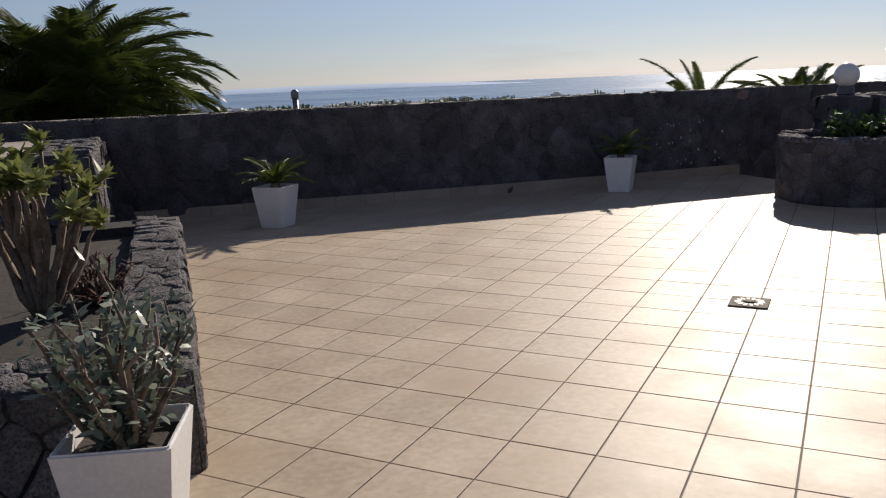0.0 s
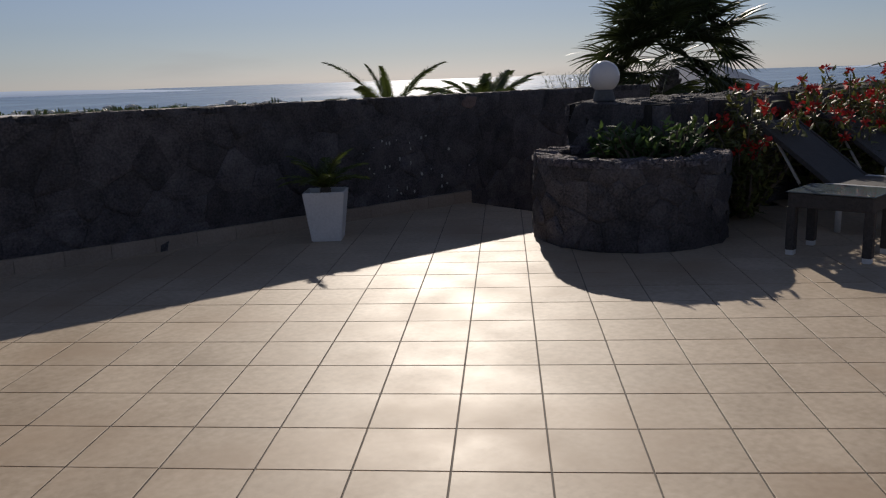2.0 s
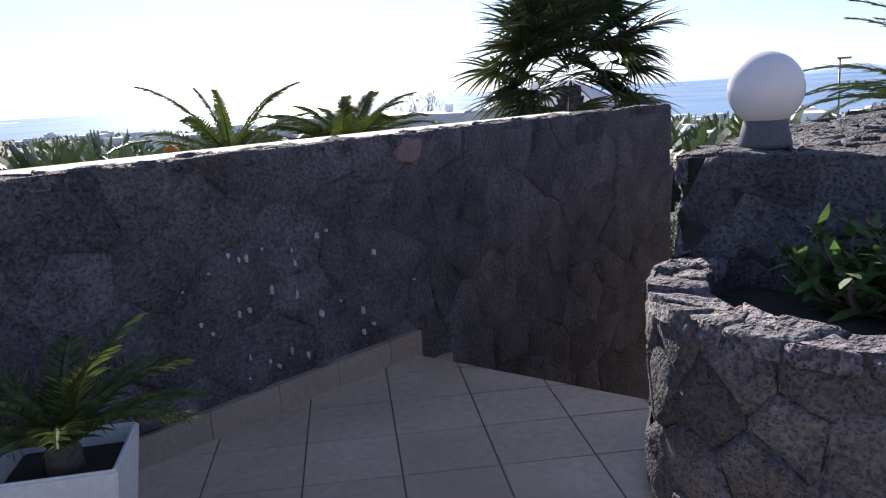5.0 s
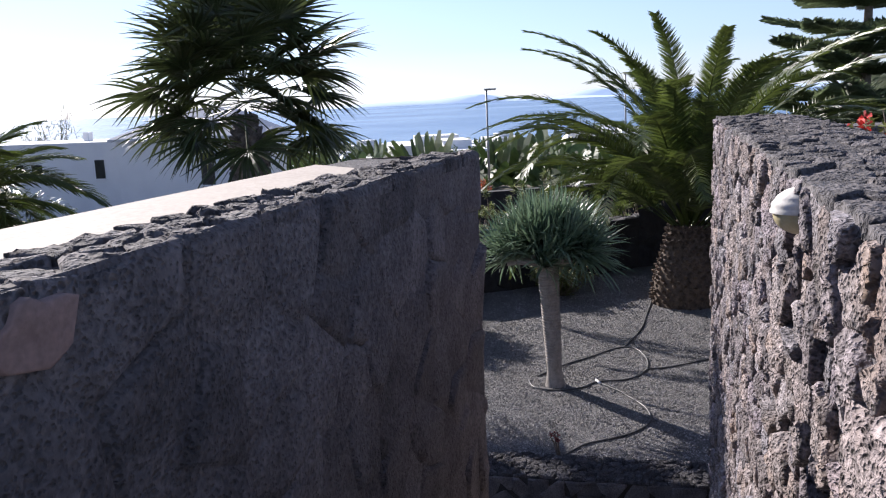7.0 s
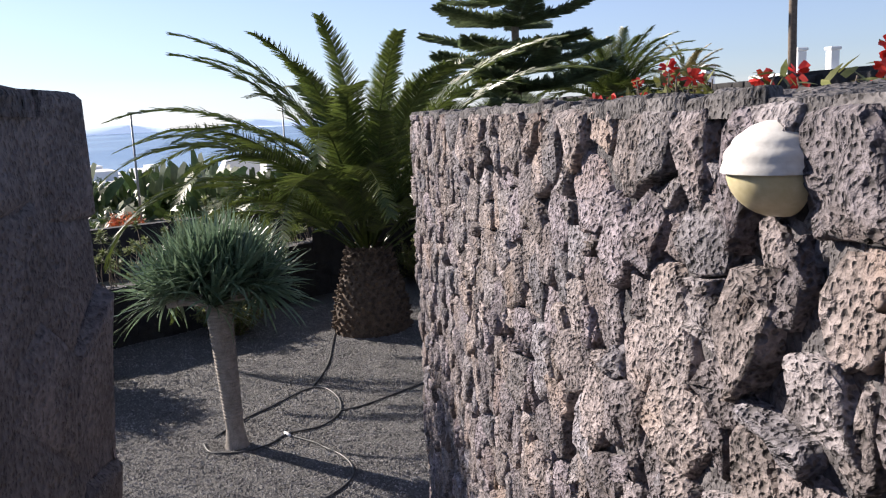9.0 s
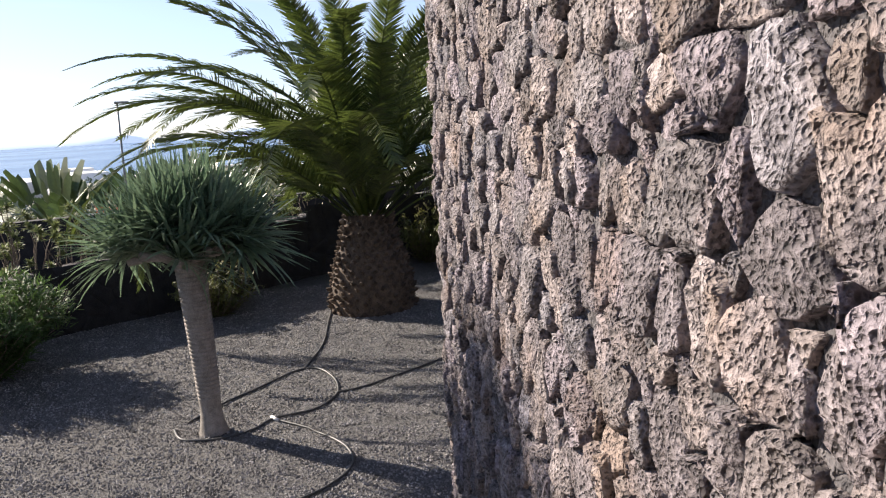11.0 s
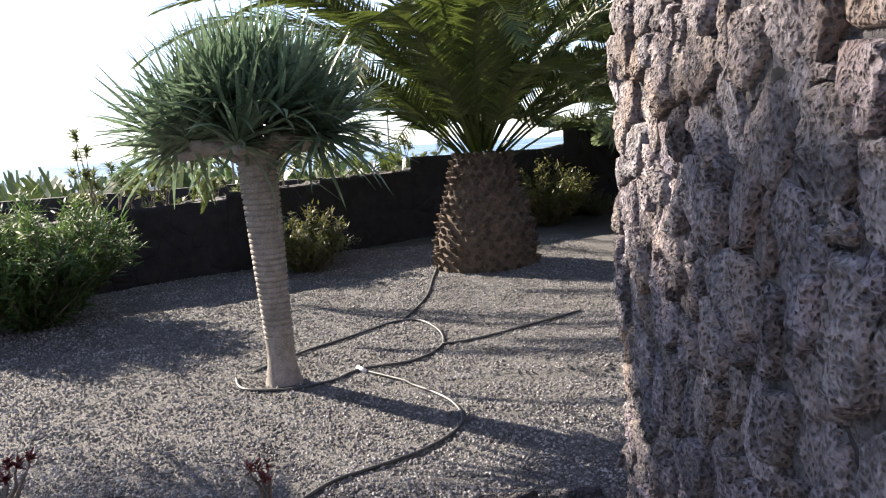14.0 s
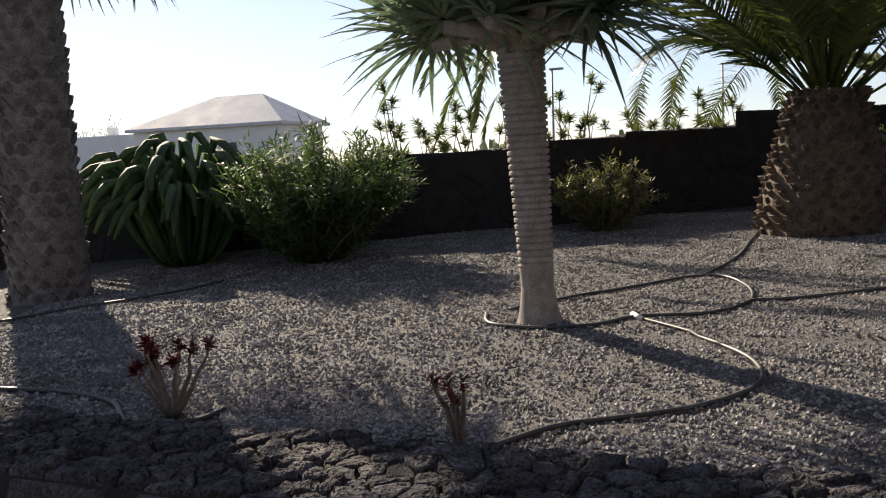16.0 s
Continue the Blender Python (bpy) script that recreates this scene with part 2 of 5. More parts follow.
def prism(corners, z0, z1, mat, name="block"):
    """A block over a plan polygon; z1 is a height or one height a corner."""
    tops = z1 if isinstance(z1, (list, tuple)) else [z1] * len(corners)
    bm = bmesh.new()
    low = [bm.verts.new((x, y, z0)) for x, y in corners]
    high = [bm.verts.new((x, y, z)) for (x, y), z in zip(corners, tops)]
    bm.faces.new(low)
    bm.faces.new(high)
    n = len(corners)
    for i in range(n):
        bm.faces.new((low[i], low[(i + 1) % n], high[(i + 1) % n], high[i]))
    return finish(bm, name, mat)


def tube(points, radii, mat, sides=8, name="tube"):
    """A smooth tube through points."""
    verts, faces = [], []
    pts = [Vector(p) for p in points]
    up = Vector((0.13, 0.21, 1)).normalized()
    for i, p in enumerate(pts):
        d = (pts[min(i + 1, len(pts) - 1)] - pts[max(i - 1, 0)]).normalized()
        a = d.cross(up if abs(d.z) < 0.95 else Vector((1, 0, 0))).normalized()
        b = d.cross(a)
        r = radii[i] if isinstance(radii, (list, tuple)) else radii
        for k in range(sides):
            t = 2 * math.pi * k / sides
            verts.append(p + r * (math.cos(t) * a + math.sin(t) * b))
    for i in range(len(pts) - 1):
        for k in range(sides):
            k2 = (k + 1) % sides
            faces.append((i * sides + k, i * sides + k2, (i + 1) * sides + k2, (i + 1) * sides + k))
    faces.append(tuple(range(sides - 1, -1, -1)))
    faces.append(tuple((len(pts) - 1) * sides + k for k in range(sides)))
    return mesh_of(name, verts, faces, mat, True)


# ---- stones ----
def clip(poly, nx, ny, d):
    """The part of a polygon where nx * x + ny * y <= d."""
    out = []
    for k in range(len(poly)):
        p, q = poly[k], poly[(k + 1) % len(poly)]
        a, b = nx * p[0] + ny * p[1] - d, nx * q[0] + ny * q[1] - d
        if a <= 0:
            out.append(p)
        if a * b < 0:
            t = a / (a - b)
            out.append((p[0] + t * (q[0] - p[0]), p[1] + t * (q[1] - p[1])))
    return out


def cells(u0, u1, v0, v1, size, seed, aspect=1.0, keep=None, uneven=0.0, skip=0.14):
    """Irregular stones that fill a rectangle, as polygons."""
    rnd = random.Random(seed)
    pts, rows = [], max(1, round((v1 - v0) / (size * aspect)))
    for r in range(rows):
        cols = max(1, round((u1 - u0) / size))
        for c in range(cols):
            if rnd.random() < skip:
                continue
            u = u0 + (c + 0.5 + (0.5 if r % 2 else 0.0) + rnd.uniform(-0.42, 0.42)) * (u1 - u0) / cols
            v = v0 + (r + 0.5 + rnd.uniform(-0.38, 0.38)) * (v1 - v0) / rows
            if u0 < u < u1 and (keep is None or keep(u, v)):
                pts.append((u, v))
    arr = np.array(pts)
    weight = [rnd.uniform(-1, 1) * uneven * size * size for p in pts]
    out = []
    for k, (u, v) in enumerate(pts):
        poly = [(u0, v0), (u1, v0), (u1, v1), (u0, v1)]
        d2 = ((arr - arr[k]) ** 2 * np.array([1, 1])).sum(1)
        for j in np.argsort(d2)[1:22]:
            if d2[j] > (size * 4) ** 2:
                break
            du, dv = arr[j] - arr[k]
            poly = clip(poly, du, dv, du * (u + arr[j][0]) / 2 + dv * (v + arr[j][1]) / 2 + (weight[k] - weight[j]) / 2)
        for nx, ny, d in ((1, 0, u + size * 2.4), (-1, 0, size * 2.4 - u), (0, 1, v + size * 2.4), (0, -1, size * 2.4 - v)):
            poly = clip(poly, nx, ny, d)
        if len(poly) >= 3:
            out.append(poly)
    return out


def stone(poly, proud, rnd, gap=0.006, soft=False):
    """One rough stone over a polygon: vertices (u, v, height) about its centre, and faces."""
    cu, cv = sum(p[0] for p in poly) / len(poly), sum(p[1] for p in poly) / len(poly)
    ring = []
    for k in range(len(poly)):
        p, q = poly[k], poly[(k + 1) % len(poly)]
        ring.append(p)
        if math.hypot(q[0] - p[0], q[1] - p[1]) > 0.05:
            t = rnd.uniform(0.3, 0.7)
            w = rnd.uniform(-0.012, 0.010)
            m = (p[0] + t * (q[0] - p[0]), p[1] + t * (q[1] - p[1]))
            d = math.hypot(m[0] - cu, m[1] - cv) or 1
            ring.append((m[0] + (cu - m[0]) / d * w, m[1] + (cv - m[1]) / d * w))
    size = math.sqrt(sum((p[0] - cu) ** 2 + (p[1] - cv) ** 2 for p in poly) / len(poly))
    verts, n = [], len(ring)
    g = min(0.35, gap / max(size, 0.01))
    tilt = (rnd.uniform(-0.25, 0.25), rnd.uniform(-0.25, 0.25))
    profile = ((0.0, 0.0), (0.10, proud * 0.5), (0.25, proud * 0.85), (0.45, proud), (0.7, proud * 1.04)) if soft else ((g, -0.03), (g + 0.025, proud * 0.62), (g + 0.10, proud * 0.95), (g + 0.30, proud), (g + 0.60, proud * 1.04))
    for inset, h in profile:
        for u, v in ring:
            a, b = (cu - u) * inset, (cv - v) * inset
            uu, vv = u + a - cu, v + b - cv
            rough = 0 if h <= 0 else rnd.uniform(-0.3, 0.3) * proud
            verts.append((uu, vv, h if h <= 0 else max(0.001 if soft else 0.005, h + rough + (uu * tilt[0] + vv * tilt[1]) * 0.5)))
    verts.append((0, 0, proud * rnd.uniform(0.9, 1.25)))
    faces = []
    for r in range(4):
        for k in range(n):
            k2 = (k + 1) % n
            faces.append((r * n + k, r * n + k2, (r + 1) * n + k2, (r + 1) * n + k))
    faces += [(4 * n + k, 4 * n + (k + 1) % n, 5 * n) for k in range(n)]
    return (cu, cv), verts, faces


def lay_stones(parent, polys, place, proud, mat, seed, near=None, limit=300, gap=0.006, name="stone", soft=False):
    """Stones on a face. place(u, v) gives point, u axis, v axis, normal. The ones nearest to near are parts of their own, the rest one mesh."""
    rnd = random.Random(seed)
    order = polys
    if near:
        order = sorted(polys, key=lambda p: (sum(q[0] for q in p) / len(p) - near[0]) ** 2 + (sum(q[1] for q in p) / len(p) - near[1]) ** 2)
    allv, allf = [], []
    for k, poly in enumerate(order):
        c, verts, faces = stone(poly, proud * rnd.uniform(0.55, 1.5), rnd, gap, soft)
        o, a, b, n = place(*c)
        if near and k < limit:
            ob = part(name, mesh_of(name, verts, faces, mat, True), parent)
            ob.matrix_basis = Matrix.Translation(o) @ Matrix((a, b, n)).transposed().to_4x4()
        else:
            base = len(allv)
            allv += [o + a * u + b * v + n * h for u, v, h in verts]
            allf += [tuple(base + i for i in f) for f in faces]
    if allv:
        tagged(part("stonework", mesh_of("stonework", allv, allf, mat, True), parent), kind="stuff")


# ---- large structure ----
DRAIN = (3.48, 4.04)
STAIR_X, TREAD, RISER, STEPS = 7.24, 0.32, 0.185, 20
TOP_Z = 0.045
LOW_Z = TOP_Z - STEPS * RISER
GARDEN_Z = -3.38
Z = Vector((0, 0, 1))


def floor_z(x, y):
    return 0.008 * math.hypot(x - DRAIN[0], y - DRAIN[1])


def stair_z(x):
    return TOP_Z if x < STAIR_X else max(LOW_Z, TOP_Z - RISER * (int((x - STAIR_X) / TREAD) + 1))


def front_y(x):
    return 9.20 - 0.053 * (x - 0.6)


def front_top(x):
    return 1.105 - 0.001 * x


def right_y(x):
    return 7.345 - 0.036 * (x - 9.0)


FRONT_T = 0.62
wall_front = tagged(new("wall_front", prism([(-9, front_y(-9)), (10.2, front_y(10.2)), (10.2, front_y(10.2) + FRONT_T), (-9, front_y(-9) + FRONT_T)], -4.2, [front_top(-9), front_top(10.2), front_top(10.2), front_top(-9)], LAVA_DARK_SHADED)), "dark lava stone parapet wall, inner side darkened as shaded, with a pale cement strip on top", "wall", kind="structure")
part("coping", prism([(-9, front_y(-9) + 0.27), (9.45, front_y(9.45) + 0.27), (9.75, front_y(9.75) + FRONT_T), (-9, front_y(-9) + FRONT_T)], 1.0, [front_top(-9) + 0.012, front_top(9) + 0.012, front_top(9.5) + 0.012, front_top(-9) + 0.012], COPING), wall_front, "smooth pale cement coping")

wall_right = tagged(new("wall_right", prism([(7.15, right_y(7.15)), (7.15, 6.62), (15.88, 6.3), (15.88, right_y(15.88))], -4.2, 1.03, JOINT_SHADE_MORTAR)), "rough grey lava stone retaining wall beside the stairs", "wall", kind="structure")
wall_low = tagged(new("wall_low", prism([(15.65, 7.14), (16.3, 7.14), (16.3, 17.5), (15.65, 17.5)], -4.2, -3.25, JOINT_SHADE_MORTAR)), "low dark lava stone wall edging the gravel garden", "wall", kind="structure")
wall_garden = tagged(new("wall_garden", prism([(15.65, -9.0), (16.3, -9.0), (16.3, 6.28), (15.65, 6.28)], -4.2, 0.9, LAVA_DARK_SHADED)), "dark stone wall that holds the terrace", "wall", kind="structure")
back = [(30.6, 1.0), (29.1, 4.8), (27.8, 8.0), (26.5, 9.6), (25.4, 11.0), (24.45, 12.6), (23.4, 15.5), (22.3, 19.0), (21.5, 24.0)]
backz = [-1.2, -1.60, -1.87, -1.96, -2.07, -2.2, -2.34, -2.48, -2.6]
wall_back = tagged(new("wall_back", prism([(21.5, 24.0), (22.0, 24.2), (22.0, 24.5), (21.5, 24.5)], -4.2, -2.7, BLACK_SHADED_STONE)), "long dark lava stone garden wall, face coloured near black as backlit", "wall", kind="structure")
for (xa, ya), (xb, yb), za, zb in zip(back, back[1:], backz, backz[1:]):
    part("wall_length", prism([(xa, ya), (xb, yb), (xb + 0.45, yb + 0.2), (xa + 0.45, ya + 0.2)], -4.4, [za, zb, zb, za], BLACK_SHADED_STONE, "wall_length"), wall_back)
wall_outer = tagged(new("wall_outer", prism([(43.8, 2.6), (44.2, 2.8), (29.9, 31.4), (29.5, 31.2)], -8.0, -2.35, BLACK_SHADED_STONE)), "second dark stone wall farther down the slope", "wall", kind="structure")
wall_side = tagged(new("wall_side", prism([(-9, -6.4), (25.3, -3.4), (44, -3.4), (44, -3.0), (25.3, -3.0), (-9, -6.0)], -4.2, [1.7, 1.58, 0.8, 0.8, 1.58, 1.7], BLACK_SHADED_STONE)), "dark stone boundary wall behind the terrace, coloured near black as shaded", "wall", kind="structure")
part("lower_step", prism([(12, -2.98), (26, -2.98), (26, -2.5), (12, -2.5)], -4.2, 1.25, BLACK_SHADED_STONE), wall_side)
terrace = tagged(new("floor_terrace", prism([(-9, -6), (15.65, -6), (15.65, 6.3), (7.15, 6.62), (7.15, 7.4), (STAIR_X, 7.4), (STAIR_X, front_y(STAIR_X)), (-9, front_y(-9))], -0.5, -0.012, GROUT)), "beige square floor tiles laid diagonally on a terrace", "floor", kind="structure")
stairs = tagged(new("stairs", prism([(STAIR_X, 7.0), (16, 7.0), (16, 8.95), (STAIR_X, 8.95)], -4.6, -4.3, JOINT_SHADE_MORTAR)), "tiled outdoor stairs leading down between stone walls", "stairs", kind="structure")
for k in range(1, STEPS + 1):
    x0, z = STAIR_X + TREAD * (k - 1), TOP_Z - RISER * k
    if k < STEPS:
        part("step", box(x0, x0 + TREAD + 0.02, right_y(x0) - 0.1, front_y(x0) + 0.1, z - 0.6, z, SKIRT, 0.006), stairs)
    y = front_y(x0 + TREAD / 2)
    if x0 < 9.9:
        part("stair_skirting", box(x0 + 0.005, x0 + TREAD - 0.01, y - 0.042, y + 0.02, z, z + 0.112, SKIRT, 0.003), stairs, "beige skirting tile")
# landing colour darkened to carry the shade at the foot of the stairs
landing = tagged(new("floor_landing", prism([(STAIR_X + TREAD * 19, 7.0), (15.7, 7.0), (15.7, 18), (10.2, 18), (10.2, 8.9), (STAIR_X + TREAD * 19, 8.9)], -4.3, LOW_Z, LAVA_DARK_SHADED)), "paved landing at the foot of the stairs, coloured dark as in shade", "floor", kind="structure")


# ---- far land, sea, islands ----
def coast(a):
    """Distance of the shore, by direction in degrees."""
    return 430 + 12 * min(45.0, max(0.0, (a + 180) % 360 - 180 - 22))


def land_z(x, y):
    d = max(0.0, math.hypot(x - 20, y - 10) - 14)
    t = d / coast(math.degrees(math.atan2(y - 10, x - 20)))
    return -3.9 - 21.3 * t ** (1.0 if t < 1 else 1.4) + noise.noise((x * 0.03, y * 0.03, 0)) * min(1.0, d / 40) * 0.9 * (t < 0.9)


verts, faces, rings, spokes = [], [], [0, 8, 14, 20, 28, 38, 50, 66, 86, 110, 140, 180, 230, 290, 370, 460, 560, 680, 800, 980, 1150], 72
for r in rings:
    for k in range(spokes):
        a = 2 * math.pi * k / spokes
        x, y = 20 + r * math.cos(a), 10 + r * math.sin(a)
        verts.append((x, y, land_z(x, y)))
for i in range(len(rings) - 1):
    for k in range(spokes):
        k2 = (k + 1) % spokes
        faces.append((i * spokes + k, i * spokes + k2, (i + 1) * spokes + k2, (i + 1) * spokes + k))
tagged(new("ground_land", mesh_of("ground_land", verts, faces, LAND, True)), "dry sloping land down to the sea", "ground", kind="structure")
tagged(new("water_sea", mesh_of("water_sea", [(-4900, -4900, -25), (4900, -4900, -25), (4900, 4900, -25), (-4900, 4900, -25)], [(0, 1, 2, 3)], SEA)), "calm blue sea", "water", kind="structure")


def ridge(name, az0, az1, dist, low, tops, seed):
    """A far island: a ridge seen over the sea between two directions."""
    rnd = random.Random(seed)
    v, f, n = [], [], 90
    for k in range(n):
        t = k / (n - 1)
        a = radians(az0 + (az1 - az0) * t)
        h = sum(hh * math.exp(-((t - c) / w) ** 2) for c, w, hh in tops)
        h = h * (1 + 0.06 * noise.noise((t * 30, seed, 0))) * min(1, 8 * t, 8 * (1 - t)) + 2
        for dd, z in ((dist, low), (dist + 40, low + h), (dist + 200, low)):
            v.append((dd * math.cos(a), dd * math.sin(a), z))
    for k in range(n - 1):
        for r in range(2):
            f.append((k * 3 + r, k * 3 + r + 1, k * 3 + r + 4, k * 3 + r + 3))
    tagged(new(name, mesh_of(name, v, f, HAZE_GLOW_LAND, True)), "mountainous island on the horizon with haze put into its blue colour", "island", kind="structure")


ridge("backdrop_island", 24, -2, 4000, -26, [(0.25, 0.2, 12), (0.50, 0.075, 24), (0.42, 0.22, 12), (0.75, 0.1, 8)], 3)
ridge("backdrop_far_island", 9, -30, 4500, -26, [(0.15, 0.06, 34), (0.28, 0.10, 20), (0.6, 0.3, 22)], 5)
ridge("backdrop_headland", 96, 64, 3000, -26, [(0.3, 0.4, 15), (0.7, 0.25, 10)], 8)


# ---- gravel garden ----
def garden_z(x, y):
    return GARDEN_Z + 0.03 * max(0.0, x - 21) + 0.02 * max(0.0, 9 - y) * (x > 19) + 0.03 * noise.noise((x * 0.7, y * 0.7, 2)) - 0.03 * max(0, y - 12)


gv, gf, nx, ny = [], [], 90, 120
for i in range(nx):
    for j in range(ny):
        x, y = 16.25 + i * (31 - 16.25) / (nx - 1), -4 + j * (22 + 4) / (ny - 1)
        gv.append((x, y, garden_z(x, y) + 0.012 * noise.noise((x * 5, y * 5, 0))))
for i in range(nx - 1):
    for j in range(ny - 1):
        a = i * ny + j
        gf.append((a, a + ny, a + ny + 1, a + 1))
gravel = tagged(new("ground_gravel", mesh_of("ground_gravel", gv, gf, GRAVEL, True)), "dark volcanic gravel raked over the garden", "ground", kind="structure")
rng = np.random.default_rng(4)
count = 118000
dist = rng.random(count) ** 1.45 * 10.5
px, py = 16.35 + dist, rng.random(count) * 10.6 + 5.2
keepit = (py < 12.6 + dist * 0.6) & (py > 6.7 - dist * 0.32)
px, py = px[keepit], py[keepit]
count = len(px)
pz = np.array([garden_z(a, b) for a, b in zip(px, py)]) + 0.003
rad = 0.007 + 0.011 * rng.random(count) ** 2
octa = np.array([(1, 0, 0), (-0.8, 0.3, 0), (0, 1, 0.1), (0.1, -1, 0), (0.1, 0, 0.8), (0, 0, -0.8)])
ang = rng.random(count) * 6.28
ca, sa = np.cos(ang), np.sin(ang)
stretch = 0.7 + 0.7 * rng.random((count, 3))
pv = octa[None] * stretch[:, None, :] * rad[:, None, None]
pv = np.stack([pv[..., 0] * ca[:, None] - pv[..., 1] * sa[:, None] + px[:, None], pv[..., 0] * sa[:, None] + pv[..., 1] * ca[:, None] + py[:, None], pv[..., 2] + pz[:, None]], -1).reshape(-1, 3)
tri = np.array([(0, 2, 4), (2, 1, 4), (1, 3, 4), (3, 0, 4), (2, 0, 5), (1, 2, 5), (3, 1, 5), (0, 3, 5)])
pf = (tri[None] + 6 * np.arange(count)[:, None, None]).reshape(-1, 3)
PEBBLE = material("lava_pebble", (0.10, 0.095, 0.094), (0.37, 0.353, 0.346), 3.0, 0.95, 0.2, 90.0, vary=0.55)
tagged(part("pebbles", mesh_of("pebbles", pv.tolist(), pf.tolist(), PEBBLE), gravel), kind="stuff")


# ---- plants ----
def blade(v, f, base, way, side, length, width, droop, steps=3, tip=0.05):
    """A bent, pointed leaf added to the lists."""
    b0 = len(v)
    p, d = Vector(base), Vector(way).normalized()
    s = Vector(side).normalized()
    for k in range(steps + 1):
        t = k / steps
        w = width * (0.55 + 0.9 * t - 1.45 * t * t) if t < 1 else width * tip
        v.append(p - s * max(w, width * tip) / 2)
        v.append(p + s * max(w, width * tip) / 2)
        p = p + d * (length / steps)
        d = (d + Vector((0, 0, -droop / steps))).normalized()
    for k in range(steps):
        a = b0 + 2 * k
        f.append((a, a + 1, a + 3, a + 2))


def feather(length, arch, leaves, leaf_len, seed, rise=0.9, mat=PALM_LEAF, bare=0.1):
    """A feather palm frond that leaves the origin along x, bends down by arch."""
    rnd = random.Random(seed)
    v, f, pts = [], [], []
    p, ang = Vector((0, 0, 0)), 0.0
    n = 26
    for k in range(n + 1):
        pts.append(p.copy())
        ang = -arch * (k / n) ** 1.5
        p = p + Vector((math.cos(ang), 0, math.sin(ang))) * length / n
    for k in range(n):
        w0, w1 = 0.022 * (1 - k / n) + 0.004, 0.022 * (1 - (k + 1) / n) + 0.004
        b = len(v)
        for q, w in ((pts[k], w0), (pts[k + 1], w1)):
            v += [q + Vector((0, -w, 0)), q + Vector((0, w, 0)), q + Vector((0, 0, w * 1.2))]
        f += [(b, b + 1, b + 4, b + 3), (b + 1, b + 2, b + 5, b + 4), (b + 2, b, b + 3, b + 5)]
    for k in range(leaves):
        t = bare + (1 - bare) * (k + rnd.random() * 0.6) / leaves
        i = min(n - 1, int(t * n))
        q = pts[i].lerp(pts[i + 1], t * n - i)
        d = (pts[i + 1] - pts[i]).normalized()
        ll = leaf_len * (0.35 + 0.65 * math.sin(math.pi * min(1, 0.18 + t * 0.8))) * rnd.uniform(0.85, 1.12)
        for sgn in (-1, 1):
            way = d * (0.55 + 0.5 * t) + Vector((0, sgn * 0.85, 0.42 * rise * (1 - 0.6 * t) + rnd.uniform(-0.34, 0.26)))
            blade(v, f, q, way, d + Vector((0, 0, 0.6)), ll, 0.054 * min(1.0, leaf_len / 0.4), 0.45 + 0.3 * rnd.random(), 3)
    return mesh_of("frond", v, f, mat)


def boss_trunk(height, r0, r1, seed, boss=0.11, rows=None, mat=PALM_TRUNK, out=0.06, shape=None, columns=13):
    """A palm trunk studded with the stubs of old leaves."""
    rnd = random.Random(seed)
    v, f, sides, n = [], [], 18, 14
    rad = shape or (lambda t: r0 + (r1 - r0) * t)
    for k in range(n + 1):
        for s in range(sides):
            a = 2 * math.pi * s / sides
            r = rad(k / n) * 0.97
            v.append((r * math.cos(a), r * math.sin(a), height * k / n))
    for k in range(n):
        for s in range(sides):
            s2 = (s + 1) % sides
            f.append((k * sides + s, k * sides + s2, (k + 1) * sides + s2, (k + 1) * sides + s))
    rows = rows or int(height / (boss * 0.8))
    for k in range(rows):
        for s in range(columns):
            a = 2 * math.pi * (s + 0.5 * (k % 2) + rnd.uniform(-0.12, 0.12)) / columns
            z = height * (k + 0.5 + rnd.uniform(-0.2, 0.2)) / rows
            r = rad(z / height)
            c, t2 = Vector((math.cos(a), math.sin(a), 0)), Vector((-math.sin(a), math.cos(a), 0))
            w = boss * rnd.uniform(0.4, 0.6)
            o = out * rnd.uniform(0.5, 1.3)
            b = len(v)
            base = c * (r * 0.94) + Z * z
            v += [base - t2 * w - Z * 0.2 * boss, base + t2 * w - Z * 0.2 * boss, base - Z * boss * 0.55, base + Z * boss * 0.45, base + c * o + Z * boss * (0.30 + rnd.uniform(-0.1, 0.2)) - t2 * w * 0.4, base + c * o + Z * boss * 0.32 + t2 * w * 0.4, base + c * o * 0.8 - Z * boss * 0.1]
            f += [(b, b + 2, b + 6, b + 4), (b + 2, b + 1, b + 5, b + 6), (b + 4, b + 6, b + 5), (b + 3, b, b + 4), (b + 1, b + 3, b + 5), (b + 3, b + 4, b + 5)]
    return mesh_of("trunk", v, f, mat)


